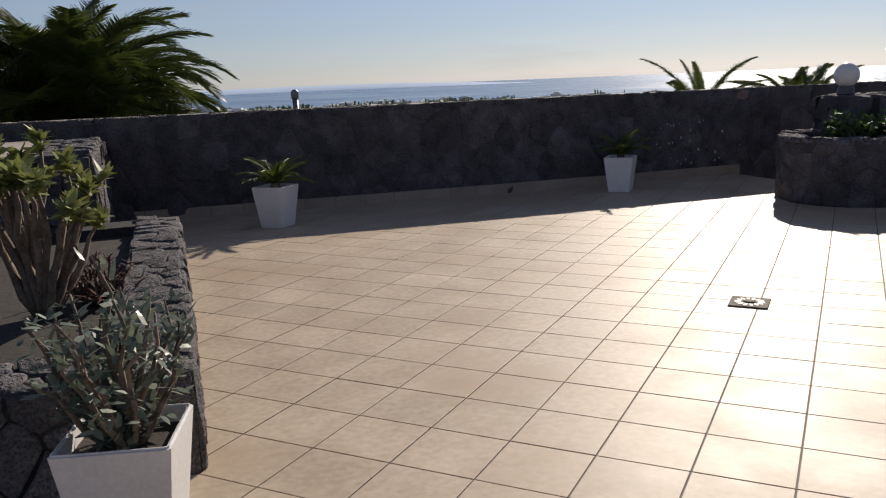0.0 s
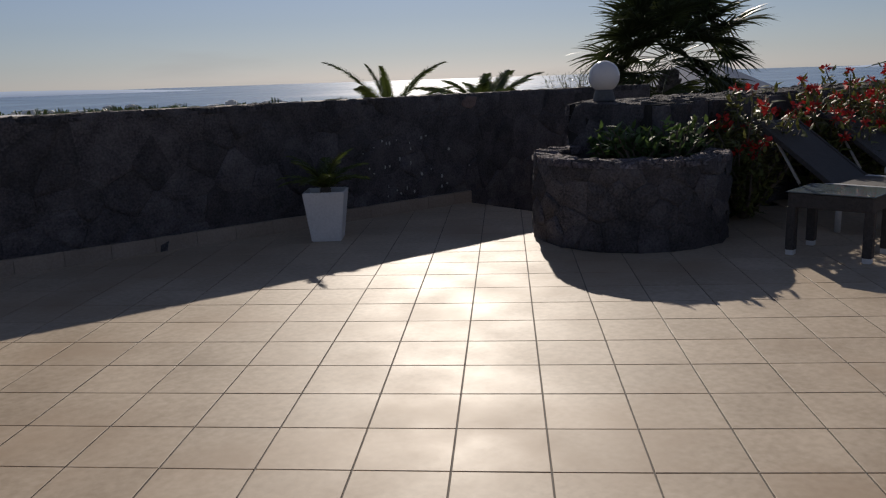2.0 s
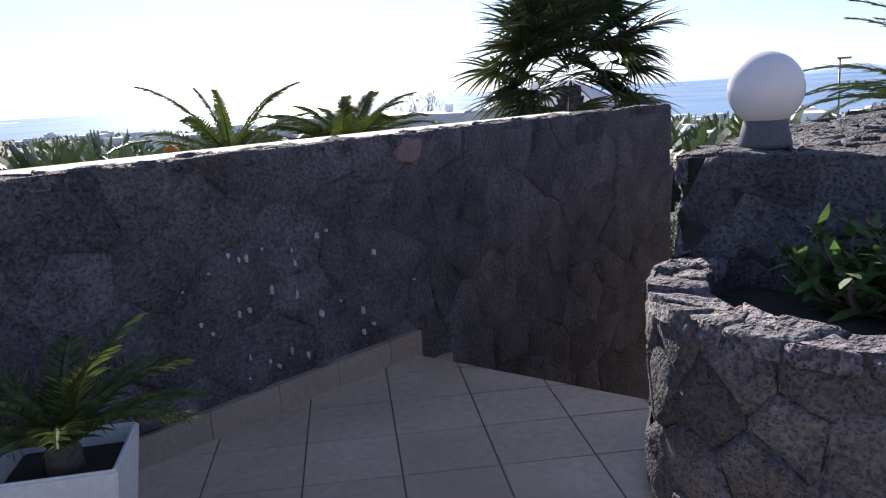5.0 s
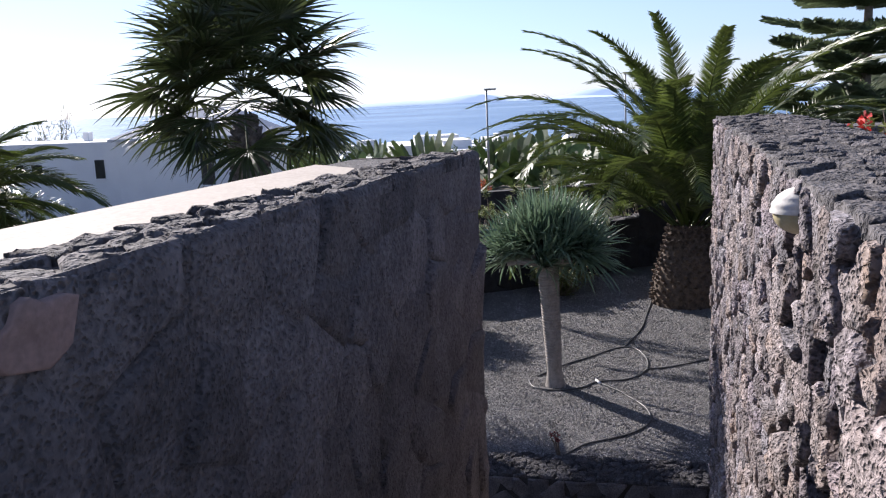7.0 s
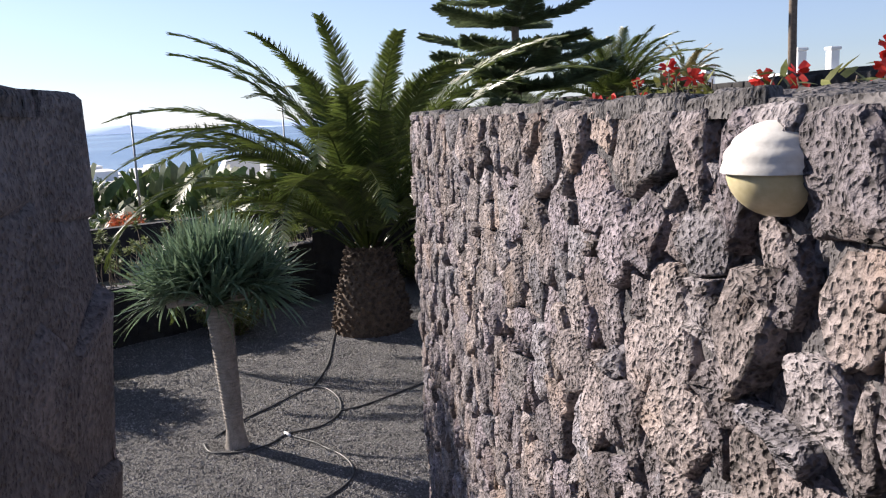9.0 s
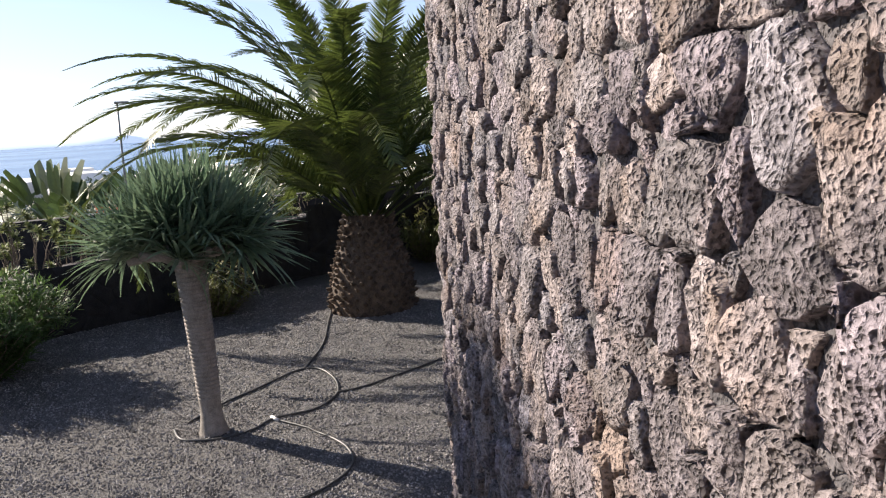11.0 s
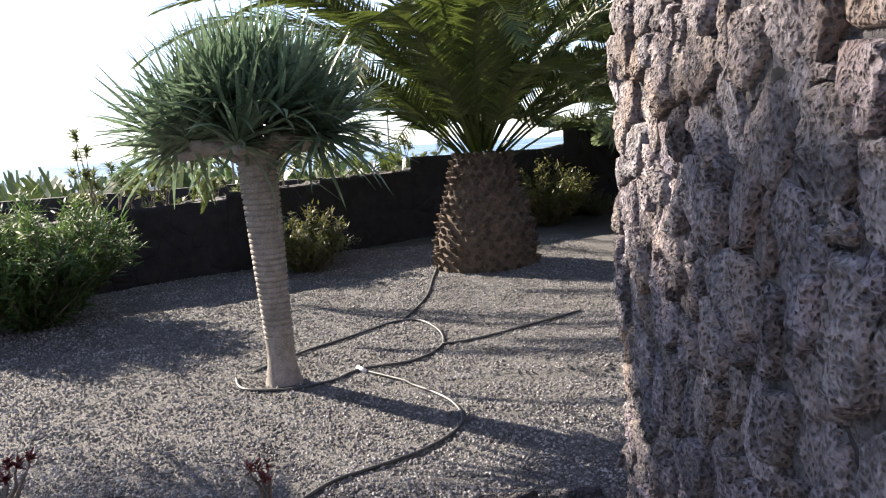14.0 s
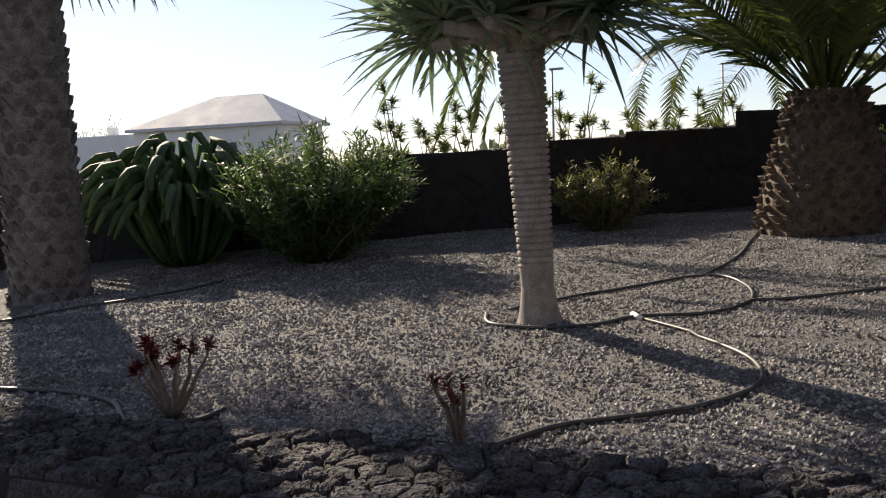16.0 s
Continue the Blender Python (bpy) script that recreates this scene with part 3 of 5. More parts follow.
def feather_palm(name, x, y, z, trunk_h, r0, r1, fronds, length, label, seed, lean=0.0, spread=(80, -25), group="", arch=(0.7, 1.5), leaf=0.5, mat=PALM_LEAF, shape=None, leaves=62, boss=0.13, fall=0.25, bare=0.1, young=0.75, columns=13):
    rnd = random.Random(seed)
    palm = thing(name, pose(x, y, z, lean, 0, rnd.uniform(0, 360)), label, "palm tree", group)
    part("trunk", boss_trunk(trunk_h, r0, r1, seed, boss, shape=shape, out=boss * 0.8, columns=columns), palm, "rough brown trunk with old leaf stubs")
    kinds = [feather(length * rnd.uniform(0.9, 1.08), arch[0] + (arch[1] - arch[0]) * k / 3, leaves, leaf, seed * 10 + k, mat=mat, bare=bare) for k in range(4)]
    for k in range(fronds):
        t = (k + 0.5) / fronds
        pitch = spread[0] + (spread[1] - spread[0]) * t ** 0.8 + rnd.uniform(-7, 7)
        az = k * 137.5 + rnd.uniform(-12, 12)
        s = rnd.uniform(0.82, 1.05) * (young + (1 - young) * min(1, t * 2.5))
        m = Matrix.Translation((0, 0, trunk_h - 0.05 - fall * t)) @ pose(0, 0, 0, 0, 0, az) @ pose(0, 0, 0, rnd.uniform(-25, 25), -pitch, 0) @ Matrix.Translation((r1 * (0.35 + 0.5 * t), 0, 0)) @ Matrix.Scale(s, 4)
        part("frond", kinds[min(3, int(t * 3 + rnd.random()))], palm, m=m)
    return palm


# dense feather palm by the garden wall
def bulb(t):
    return 0.80 - 0.33 * t + 0.05 * math.sin(t * 5)


feather_palm("feather_palm", 24.6, 6.93, garden_z(24.6, 6.9) - 0.04, 1.75, 0.74, 0.44, 62, 5.8, "large green date palm with a stout shaggy trunk in gravel", 11, spread=(86, 38), arch=(1.15, 2.15), leaf=0.54, fall=0.35, shape=bulb, leaves=125, boss=0.115, bare=0.14, young=0.92, columns=21)
# palms beyond the parapet
feather_palm("feather_palm", -0.9, 15.3, -3.6, 4.75, 0.4, 0.35, 110, 3.0, "dark green date palm rising behind the parapet wall", 12, spread=(78, -15), leaf=0.66, arch=(1.1, 2.0), leaves=90)
feather_palm("feather_palm", 15.6, 20.6, -4.6, 4.85, 0.35, 0.3, 17, 2.5, "sparse wind-torn palm behind the parapet wall", 13, spread=(72, 5), arch=(0.5, 1.3), leaf=0.30, leaves=90)
feather_palm("feather_palm", 18.9, 20.4, -4.8, 4.75, 0.35, 0.3, 64, 2.7, "green date palm below the parapet wall", 14, spread=(66, -20), arch=(0.9, 1.9), leaf=0.55, leaves=84)
feather_palm("feather_palm", 32.5, -1.5, -3.5, 4.6, 0.4, 0.35, 50, 3.6, "green date palm beyond the terrace", 15, spread=(86, 5), arch=(0.7, 1.9), leaf=0.55, leaves=74)
feather_palm("feather_palm", 45.0, -10.0, -3.0, 5.2, 0.35, 0.3, 34, 2.4, "dry yellowish palm far behind the terrace", 16, spread=(80, -40), leaf=0.4, mat=leafy("dry_palm_leaf", (0.10, 0.085, 0.03), (0.22, 0.18, 0.07), 1.0))
feather_palm("feather_palm", 13.2, 28.0, -5.0, 4.3, 0.25, 0.22, 30, 1.2, "small palm top showing over the parapet wall", 17, spread=(80, -30), leaf=0.35, leaves=30)

# fan palm
FAN_LEAF = leafy("fan_palm_leaf", (0.022, 0.034, 0.012), (0.075, 0.095, 0.03), 1.5)


def fan(seed, petiole, size):
    rnd = random.Random(seed)
    v, f = [], []
    for k in range(5):
        a, b = petiole * k / 5, petiole * (k + 1) / 5
        z0, z1 = -0.10 * (k / 5) ** 2, -0.10 * ((k + 1) / 5) ** 2
        base = len(v)
        for x, z in ((a, z0), (b, z1)):
            v += [Vector((x, -0.018, z)), Vector((x, 0.018, z)), Vector((x, 0, z + 0.02))]
        f += [(base, base + 1, base + 4, base + 3), (base + 1, base + 2, base + 5, base + 4), (base + 2, base, base + 3, base + 5)]
    hub = Vector((petiole, 0, -0.10))
    n = 38
    for k in range(n):
        a = radians(-128 + 256 * (k + 0.5) / n)
        d = Vector((math.cos(a), math.sin(a), 0.10 + 0.25 * abs(math.sin(a)) - 0.12))
        s = Vector((-math.sin(a), math.cos(a), 0.5 * (-1) ** k))
        blade(v, f, hub, d, s, size * (0.75 + 0.25 * math.cos(a * 0.6)) * rnd.uniform(0.9, 1.08), 0.088, 0.45 + 0.9 * rnd.random(), 5, 0.06)
    return mesh_of("leaf", v, f, FAN_LEAF)


rnd = random.Random(21)
fan_palm = thing("fan_palm", pose(20.25, 14.95, -3.75), "tall fan palm with a thick grey scaly trunk in gravel", "palm tree")
part("trunk", boss_trunk(5.0, 0.44, 0.34, 22, 0.16, out=0.05, mat=material("grey_palm_trunk", (0.07, 0.06, 0.055), (0.24, 0.21, 0.19), 7.0, 0.95, 0.9, 60.0, vary=0.35), columns=14, shape=lambda t: 0.40 - 0.05 * t + 0.07 * math.exp(-t * 12) - 1.6 * max(0.0, t - 0.88)), fan_palm, "grey scaly trunk")
fans = [fan(30 + k, 1.3, 1.15) for k in range(4)]
for k in range(48):
    t = (k + 0.5) / 48
    pitch = 80 - 108 * t ** 0.9 + rnd.uniform(-9, 9)
    m = Matrix.Translation((0, 0, 5.5 - 0.4 * t)) @ pose(0, 0, 0, 0, 0, k * 137.5 + rnd.uniform(-14, 14)) @ pose(0, 0, 0, rnd.uniform(-30, 30), -pitch, 0) @ Matrix.Translation((0.12, 0, 0)) @ Matrix.Scale(rnd.uniform(0.85, 1.1), 4)
    part("leaf", fans[k % 4], fan_palm, m=m)

# dragon tree
DRAGON_LEAF = leafy("dragon_tree_leaf", (0.06, 0.112, 0.066), (0.205, 0.28, 0.175), 2.0, 0.36, 0.3)
DRAGON_BARK = material("dragon_tree_bark", (0.17, 0.15, 0.13), (0.36, 0.32, 0.29), 12.0, 0.9, 0.5, 70.0, vary=0)
dragon = thing("dragon_tree", pose(19.32, 9.31, garden_z(19.3, 9.3)), "dragon tree with a ringed pale trunk and mop of green blades", "tree")
pts, radii = [], []
for k in range(300):
    t = k / 299
    pts.append((0.02 * math.sin(t * 3), 0.09 * t, 2.1 * t))
    radii.append((0.150 - 0.035 * min(1, t * 8) + 0.062 * t) + (-0.013 if k % 7 < 2 else 0.003) * (t > 0.2) + (0.025 * math.exp(-t * 30)))
part("trunk", tube(pts, radii, DRAGON_BARK, 18, "trunk"), dragon, "pale ringed bark")
rnd = random.Random(41)


def rosette(seed, n, length):
    r2 = random.Random(seed)
    v, f = [], []
    for k in range(n):
        a, up = k * 2.39996, 1.35 - 1.4 * (k / n) ** 1.1 + r2.uniform(-0.15, 0.15)
        d = Vector((math.cos(a) * math.cos(up), math.sin(a) * math.cos(up), math.sin(up)))
        s = Vector((-math.sin(a), math.cos(a), r2.uniform(-0.4, 0.4)))
        blade(v, f, d * 0.03, d, s, length * r2.uniform(0.75, 1.15), 0.062, r2.uniform(0.25, 1.05) * (1 if up < 0.7 else 0.45), 5, 0.05)
    return mesh_of("rosette", v, f, DRAGON_LEAF)


heads = [rosette(50 + k, 105, 0.80) for k in range(3)]
for k in range(20):
    t = (k + 0.5) / 20
    a, r = k * 2.39996, 0.66 * math.sqrt(t)
    m = pose(r * math.cos(a), 0.09 + r * math.sin(a), 2.45 - 0.36 * t + 0.12 * rnd.random(), math.sin(a) * -34 * t, math.cos(a) * 34 * t, rnd.uniform(0, 360))
    part("rosette", heads[k % 3], dragon, m=m)
    e = Vector((r * math.cos(a), 0.09 + r * math.sin(a), 2.40 - 0.34 * t))
    part("branch", tube([(0, 0.09, 2.0), (e.x * 0.5, 0.09 + (e.y - 0.09) * 0.5, 2.13), e], [0.09, 0.07, 0.05], DRAGON_BARK, 8, "branch"), dragon)


def shrub(name, x, y, z, label, seed, mat, stems, height, spread, leaf, width, per, stem_mat, group="", droop=0.3, category="shrub", upright=0.5, tips_only=False, tip=0.82, flower=None, flowers=0, flower_size=0.03, stem_r=0.012):
    """Stems that fork from the ground, with leaves along them, and flower heads where it has them."""
    rnd = random.Random(seed)
    plant = thing(name, pose(x, y, z), label, category, group)
    v, f, sv, sf, fv, ff = [], [], [], [], [], []
    for k in range(stems):
        a = rnd.uniform(0, 6.28)
        out = spread * math.sqrt(rnd.random())
        h = height * rnd.uniform(0.55, 1.0) * (1 - 0.35 * (out / spread) ** 2)
        pts = []
        for i in range(6):
            t = i / 5
            q = Vector((out * math.cos(a) * t ** (1.4 if upright > 0.5 else 0.8), out * math.sin(a) * t ** (1.4 if upright > 0.5 else 0.8), h * t))
            pts.append(q + Vector((rnd.uniform(-1, 1), rnd.uniform(-1, 1), 0)) * 0.05 * height * t)
        me = tube(pts, [stem_r * (1.3 - t / 5) for t in range(6)], stem_mat, 5, "stems")
        b = len(sv)
        sv += [w.co.copy() for w in me.vertices]
        sf += [tuple(b + i for i in p.vertices) for p in me.polygons]
        bpy.data.meshes.remove(me)
        for j in range(per):
            t = rnd.uniform(tip, 1.0) if tips_only else rnd.uniform(0.04, 1.0) ** 0.75
            i = min(4, int(t * 5))
            q = pts[i].lerp(pts[i + 1], t * 5 - i) + Vector((rnd.uniform(-1, 1), rnd.uniform(-1, 1), rnd.uniform(-0.6, 0.6))) * 0.06 * height * (0 if tips_only else 1)
            az, up = rnd.uniform(0, 6.28), rnd.uniform(-0.3, 1.1)
            d = Vector((math.cos(az) * math.cos(up), math.sin(az) * math.cos(up), math.sin(up)))
            blade(v, f, q, d, Vector((-math.sin(az), math.cos(az), rnd.uniform(-0.7, 0.7))), leaf * rnd.uniform(0.6, 1.2), width, droop, 2, 0.1)
        if flowers and rnd.random() < flowers:
            c = pts[5] + Vector((0, 0, 0.02))
            for j in range(14):
                d = Vector((rnd.gauss(0, 1), rnd.gauss(0, 1), rnd.gauss(0.4, 0.8))).normalized()
                blade(fv, ff, c + d * flower_size * 0.4, d, d.orthogonal(), flower_size, flower_size * 0.9, 0.2, 2, 0.5)
    tagged(part("branchwork", mesh_of("branchwork", sv, sf, stem_mat, True), plant), kind="stuff")
    tagged(part("foliage", mesh_of("foliage", v, f, mat), plant), kind="stuff")
    if fv:
        tagged(part("blossom", mesh_of("blossom", fv, ff, flower), plant, "small bright red flower clusters"), kind="stuff")
    return plant


WHITE_POLE = material("white_paint", (0.68, 0.68, 0.67), (0.8, 0.8, 0.79), 5.0, 0.5, 0.05, vary=0)
BARK = material("shrub_bark", (0.10, 0.075, 0.055), (0.24, 0.19, 0.15), 14.0, 0.9, 0.4, vary=0.2)
PALE_BARK = material("pale_stem", (0.20, 0.16, 0.13), (0.36, 0.30, 0.25), 14.0, 0.9, 0.4, vary=0.2)
OLEANDER = leafy("oleander_leaf", (0.035, 0.078, 0.02), (0.13, 0.21, 0.06), 2.0, 0.65, 0.35)
BRIGHT = leafy("yellow_green_leaf", (0.09, 0.11, 0.025), (0.22, 0.22, 0.07), 2.0, 0.5)
MID = leafy("green_leaf", (0.04, 0.075, 0.02), (0.12, 0.17, 0.05), 2.0, 0.5)
PALE = leafy("pale_green_leaf", (0.12, 0.15, 0.10), (0.26, 0.29, 0.20), 2.5, 0.5)
TUFT = leafy("tufted_leaf", (0.08, 0.11, 0.04), (0.24, 0.27, 0.11), 2.0, 0.6, 0.4)
RED = leafy("red_flower", (0.55, 0.02, 0.015), (0.75, 0.07, 0.05), 8.0, 0.6)
DARK_RED = leafy("dark_red_leaf", (0.09, 0.012, 0.014), (0.25, 0.035, 0.035), 8.0, 0.5)
shrub("oleander", 22.4, 12.85, garden_z(22.3, 12.5) - 0.05, "green oleander bush with narrow leaves by the garden wall", 61, OLEANDER, 170, 1.85, 1.3, 0.18, 0.038, 100, BARK, upright=0.4)
shrub("rounded_shrub", 25.1, 9.75, garden_z(25.1, 9.7) - 0.05, "small yellow-green rounded shrub against the dark wall", 62, BRIGHT, 100, 1.14, 0.8, 0.10, 0.036, 56, BARK)
shrub("rounded_shrub", 28.1, 5.3, garden_z(28, 5.3) - 0.05, "yellow-green shrub beside the date palm", 63, BRIGHT, 100, 1.5, 0.9, 0.11, 0.036, 56, BARK)
shrub("low_shrub", 28.9, 4.2, garden_z(28.6, 4.0), "low green bush under the garden wall", 64, MID, 50, 0.6, 0.6, 0.1, 0.03, 26, BARK)

# fleshy plant with drooping fingers
FINGER = leafy("finger_plant_green", (0.022, 0.052, 0.018), (0.07, 0.13, 0.04), 6.0, 0.68, 0.0)
rnd = random.Random(71)
finger_plant = thing("finger_plant", pose(22.6, 14.95, garden_z(22.6, 14.7) - 0.1), "dark green succulent with arching drooping fingers", "succulent")
for k in range(120):
    a, out, h = rnd.uniform(0, 6.28), 1.15 * math.sqrt(rnd.random()), rnd.uniform(1.2, 2.0)
    h *= 1 - 0.22 * out
    pts, d = [], Vector((math.cos(a), math.sin(a), 0))
    for i in range(9):
        t = i / 8
        bend = max(0.0, t - 0.5) * 2
        pts.append(d * (out * t ** 0.45 + 0.42 * bend) + Z * (h * min(1, t * 1.6) + 0.10 * math.sin(bend * 2.2) - 0.45 * bend ** 2) + Vector((rnd.uniform(-1, 1), rnd.uniform(-1, 1), rnd.uniform(-1, 1))) * 0.02)
    part("finger", tube(pts, [0.03, 0.034, 0.038, 0.045, 0.055, 0.06, 0.06, 0.05, 0.02], FINGER, 8, "finger"), finger_plant)

# small plants in the gravel
shrub("red_aeonium", 16.75, 10.6, garden_z(16.8, 10.6), "dark red succulent with bare stems in gravel", 65, DARK_RED, 12, 0.52, 0.24, 0.05, 0.03, 30, PALE_BARK, tips_only=True, tip=0.88, category="succulent", droop=0.1, stem_r=0.015)
shrub("dry_plant", 16.55, 8.98, garden_z(16.6, 8.9), "withered dark succulent leaning in gravel", 66, DARK_RED, 6, 0.38, 0.2, 0.05, 0.025, 16, BARK, tips_only=True, category="succulent", stem_r=0.016)

# far shrubs beyond the garden wall
rnd = random.Random(81)
for k, (az, dist, h) in enumerate(((22.5, 15, 2.6), (21, 16, 1.9), (17.5, 15, 2.8), (15.8, 16.5, 2.2), (10.6, 16, 2.8), (8.2, 17, 2.0), (4.7, 17, 2.7), (1.5, 18, 2.4), (-1.0, 18, 2.6), (26, 15, 1.6), (13, 19, 1.7), (6.3, 20, 1.8))):
    x, y = 13.4 + dist * math.cos(radians(az)), 7.9 + dist * math.sin(radians(az))
    shrub("candelabra_shrub", x, y, land_z(x, y) - 0.1, "grey-green branching shrub with tufted tips behind the wall", 90 + k, TUFT, 13, h + 0.85, 0.95, 0.17, 0.05, 60, BARK, group="shrubs behind the garden wall", tips_only=True, tip=0.945, stem_r=0.022)
for k in range(70):
    az, dist = rnd.uniform(-8, 62), rnd.uniform(30, 110)
    x, y = 8 + dist * math.cos(radians(az)), 8 + dist * math.sin(radians(az))
    if 44 < x < 62 and 22 < y < 58:
        continue
    shrub("roadside_bush", x, y, land_z(x, y) - 0.2, "distant green bush on the slope", 200 + k, MID if k % 3 else PALE, 16, rnd.uniform(1.4, 3.2), rnd.uniform(0.9, 2.0), 0.5, 0.22, 26, BARK, group="bushes on the slope", stem_r=0.03)

shrub("feathery_tree", 63.3, 53.7, land_z(63.3, 53.7), "pale feathery tree behind the white villa", 291, PALE, 44, 2.4 - land_z(63.3, 53.7), 2.9, 0.55, 0.09, 70, BARK, category="tree", stem_r=0.05)
shrub("orange_shrub", 49.6, 16.7, land_z(49.6, 16.7), "low orange-red flowering bush by the road", 292, leafy("orange_leaf", (0.42, 0.09, 0.03), (0.62, 0.19, 0.07), 3.0, 0.6), 50, -2.7 - land_z(49.6, 16.7), 0.9, 0.3, 0.14, 40, BARK)
parasol = thing("parasol", pose(38.7, 56.3, land_z(38.7, 56.3)), "orange parasol among the white houses", "parasol")
tall = -1.35 - land_z(38.7, 56.3)
part("pole", tube([(0, 0, 0), (0, 0, tall)], 0.04, WHITE_POLE, 8, "pole"), parasol)
part("canopy", tube([(0, 0, tall - 0.75), (0, 0, tall - 0.72), (0, 0, tall - 0.3), (0, 0, tall + 0.05)], [0.62, 0.64, 0.5, 0.04], leafy("orange_canvas", (0.62, 0.22, 0.03), (0.75, 0.30, 0.05), 4.0, 0.7), 12, "canopy"), parasol, "orange canvas canopy")

# tall conifer with flat tiers
CONIFER = leafy("conifer_needles", (0.07, 0.10, 0.05), (0.17, 0.21, 0.11), 2.0, 0.6, 0.4)
conifer = thing("tiered_conifer", pose(29.5, 2.4, -3.6), "tall dark green araucaria with flat tiers of branches", "tree")
part("trunk", tube([(0, 0, 0), (0, 0, 4), (0.03, 0, 10.4)], [0.2, 0.15, 0.03], BARK, 10, "trunk"), conifer)
rnd = random.Random(72)


def tier_branch(seed, length):
    r2 = random.Random(seed)
    v, f = [], []
    n = 34
    for k in range(n):
        t = (k + 0.5) / n
        q = Vector((length * t, 0, 0.16 * length * t * t))
        for sgn in (-1, 1):
            ll = length * 0.30 * math.sin(math.pi * min(1, 0.25 + 0.75 * t)) + 0.06
            d = Vector((0.75, sgn, 0.15 + r2.uniform(-0.1, 0.1))).normalized()
            for j in range(7):
                w = q + d * ll * (j / 7)
                blade(v, f, w, d + Vector((r2.uniform(-0.3, 0.3), 0, 0.55)), Vector((1, -sgn * 0.5, r2.uniform(-0.5, 0.5))), 0.15, 0.06, 0.1, 2, 0.2)
                blade(v, f, w, d + Vector((0.5, 0, -0.3)), Vector((0, 0.3, 1)), 0.15, 0.06, 0.1, 2, 0.2)
    return mesh_of("branch", v, f, CONIFER)


tiers = [tier_branch(73 + k, 2.0) for k in range(3)]
for k in range(14):
    z, s = 2.2 + 0.58 * k, 1.85 * (1 - 0.05 * k)
    for j in range(5):
        part("branch", tiers[(k + j) % 3], conifer, m=pose(0, 0, z + rnd.uniform(-0.08, 0.08), 0, rnd.uniform(-8, 8), j * 72 + k * 31 + rnd.uniform(-8, 8)) @ Matrix.Scale(s * rnd.uniform(0.85, 1.1), 4))

# ---- houses and lamps far off ----
GLASS = material("dark_window", (0.015, 0.018, 0.022), (0.03, 0.035, 0.04), 2.0, 0.15, 0.0, vary=0)
SLATE = material("pale_roof", (0.42, 0.43, 0.46), (0.60, 0.61, 0.64), 1.2, 0.7, 0.3, 8.0, vary=0)
house = thing("house", pose(48, 26.9, -6), "white villa with a pale hipped roof below the garden", "house")
part("wall", box(0, 4.2, 1.7, 10.3, 0, 5.85, WHITE), house, "white rendered walls")
part("roof", mesh_of("roof", [(-0.3, 1.4, 5.9), (4.5, 1.4, 5.9), (4.5, 10.6, 5.9), (-0.3, 10.6, 5.9), (2.1, 3.9, 7.45), (2.1, 6.6, 7.45), (-0.3, 1.4, 5.75), (4.5, 1.4, 5.75), (4.5, 10.6, 5.75), (-0.3, 10.6, 5.75)], [(0, 1, 4), (1, 2, 5, 4), (2, 3, 5), (3, 0, 4, 5), (0, 6, 7, 1), (1, 7, 8, 2), (2, 8, 9, 3), (3, 9, 6, 0), (9, 8, 7, 6)], SLATE), house, "pale hipped roof")
part("wing", box(1.0, 6, 10.3, 30, 0, 5.75, WHITE), house)
part("chimney", box(3, 3.4, 14.2, 14.6, 5.75, 6.3, WHITE), house)
for y0, y1, z0, z1 in ((11.9, 12.5, 3.6, 4.7), (16.2, 16.9, 3.7, 4.5), (17.5, 18.2, 3.7, 4.5), (4.2, 5.0, 3.2, 5.0), (21.5, 22.4, 3.5, 4.6)):
    x = 0 if y1 < 11 else 1.0
    win = part("window", box(x - 0.06, x + 0.02, y0, y1, z0, z1, GLASS), house, "dark window pane")
    part("frame", box(x - 0.09, x + 0.01, y0 - 0.1, y1 + 0.1, z0 - 0.1, z0, WHITE, 0.01), win)
villa = thing("villa", pose(63, -29.3, -0.75, 0, 0, 0), "white flat-roofed villa with chimneys beyond the terrace", "house")
part("wall", box(0, 8, 0, 9, -8, 2.6, WHITE), villa)
part("upper_wall", box(1, 8, -6, 1, -8, 3.6, WHITE), villa)
for x, y, z in ((0.8, 7.8, 2.6), (1.6, 0.1, 3.6), (1.6, -2.6, 3.6)):
    part("chimney", box(x, x + 0.7, y, y + 0.7, z, z + 1.5, WHITE, 0.05), villa)
    part("chimney_cap", box(x - 0.1, x + 0.8, y - 0.1, y + 0.8, z + 1.5, z + 1.75, WHITE, 0.08), villa)
rnd = random.Random(301)
for k in range(70):
    az = rnd.uniform(-3, 98)
    dist = rnd.uniform(75, coast(az) * 0.75)
    x, y = 8 + dist * math.cos(radians(az)), 8 + dist * math.sin(radians(az))
    w, d, h = rnd.uniform(6, 14), rnd.uniform(6, 14), rnd.uniform(2.6, 5.0)
    cottage = thing("town_house", pose(x, y, land_z(x, y) - 0.5, 0, 0, rnd.uniform(0, 90)), "distant low white house of the town", "house", "houses of the town")
    part("wall", box(0, w, 0, d, 0, h, WHITE), cottage)
    part("parapet", box(w * 0.2, w * 0.6, d * 0.2, d * 0.7, h, h + 0.9, WHITE), cottage)
    for j in range(2):
        part("window", box(-0.05, 0.02, d * (0.2 + 0.4 * j), d * (0.2 + 0.4 * j) + 1.1, h * 0.35, h * 0.35 + 1.1, GLASS), cottage)
hv, hf = [], []
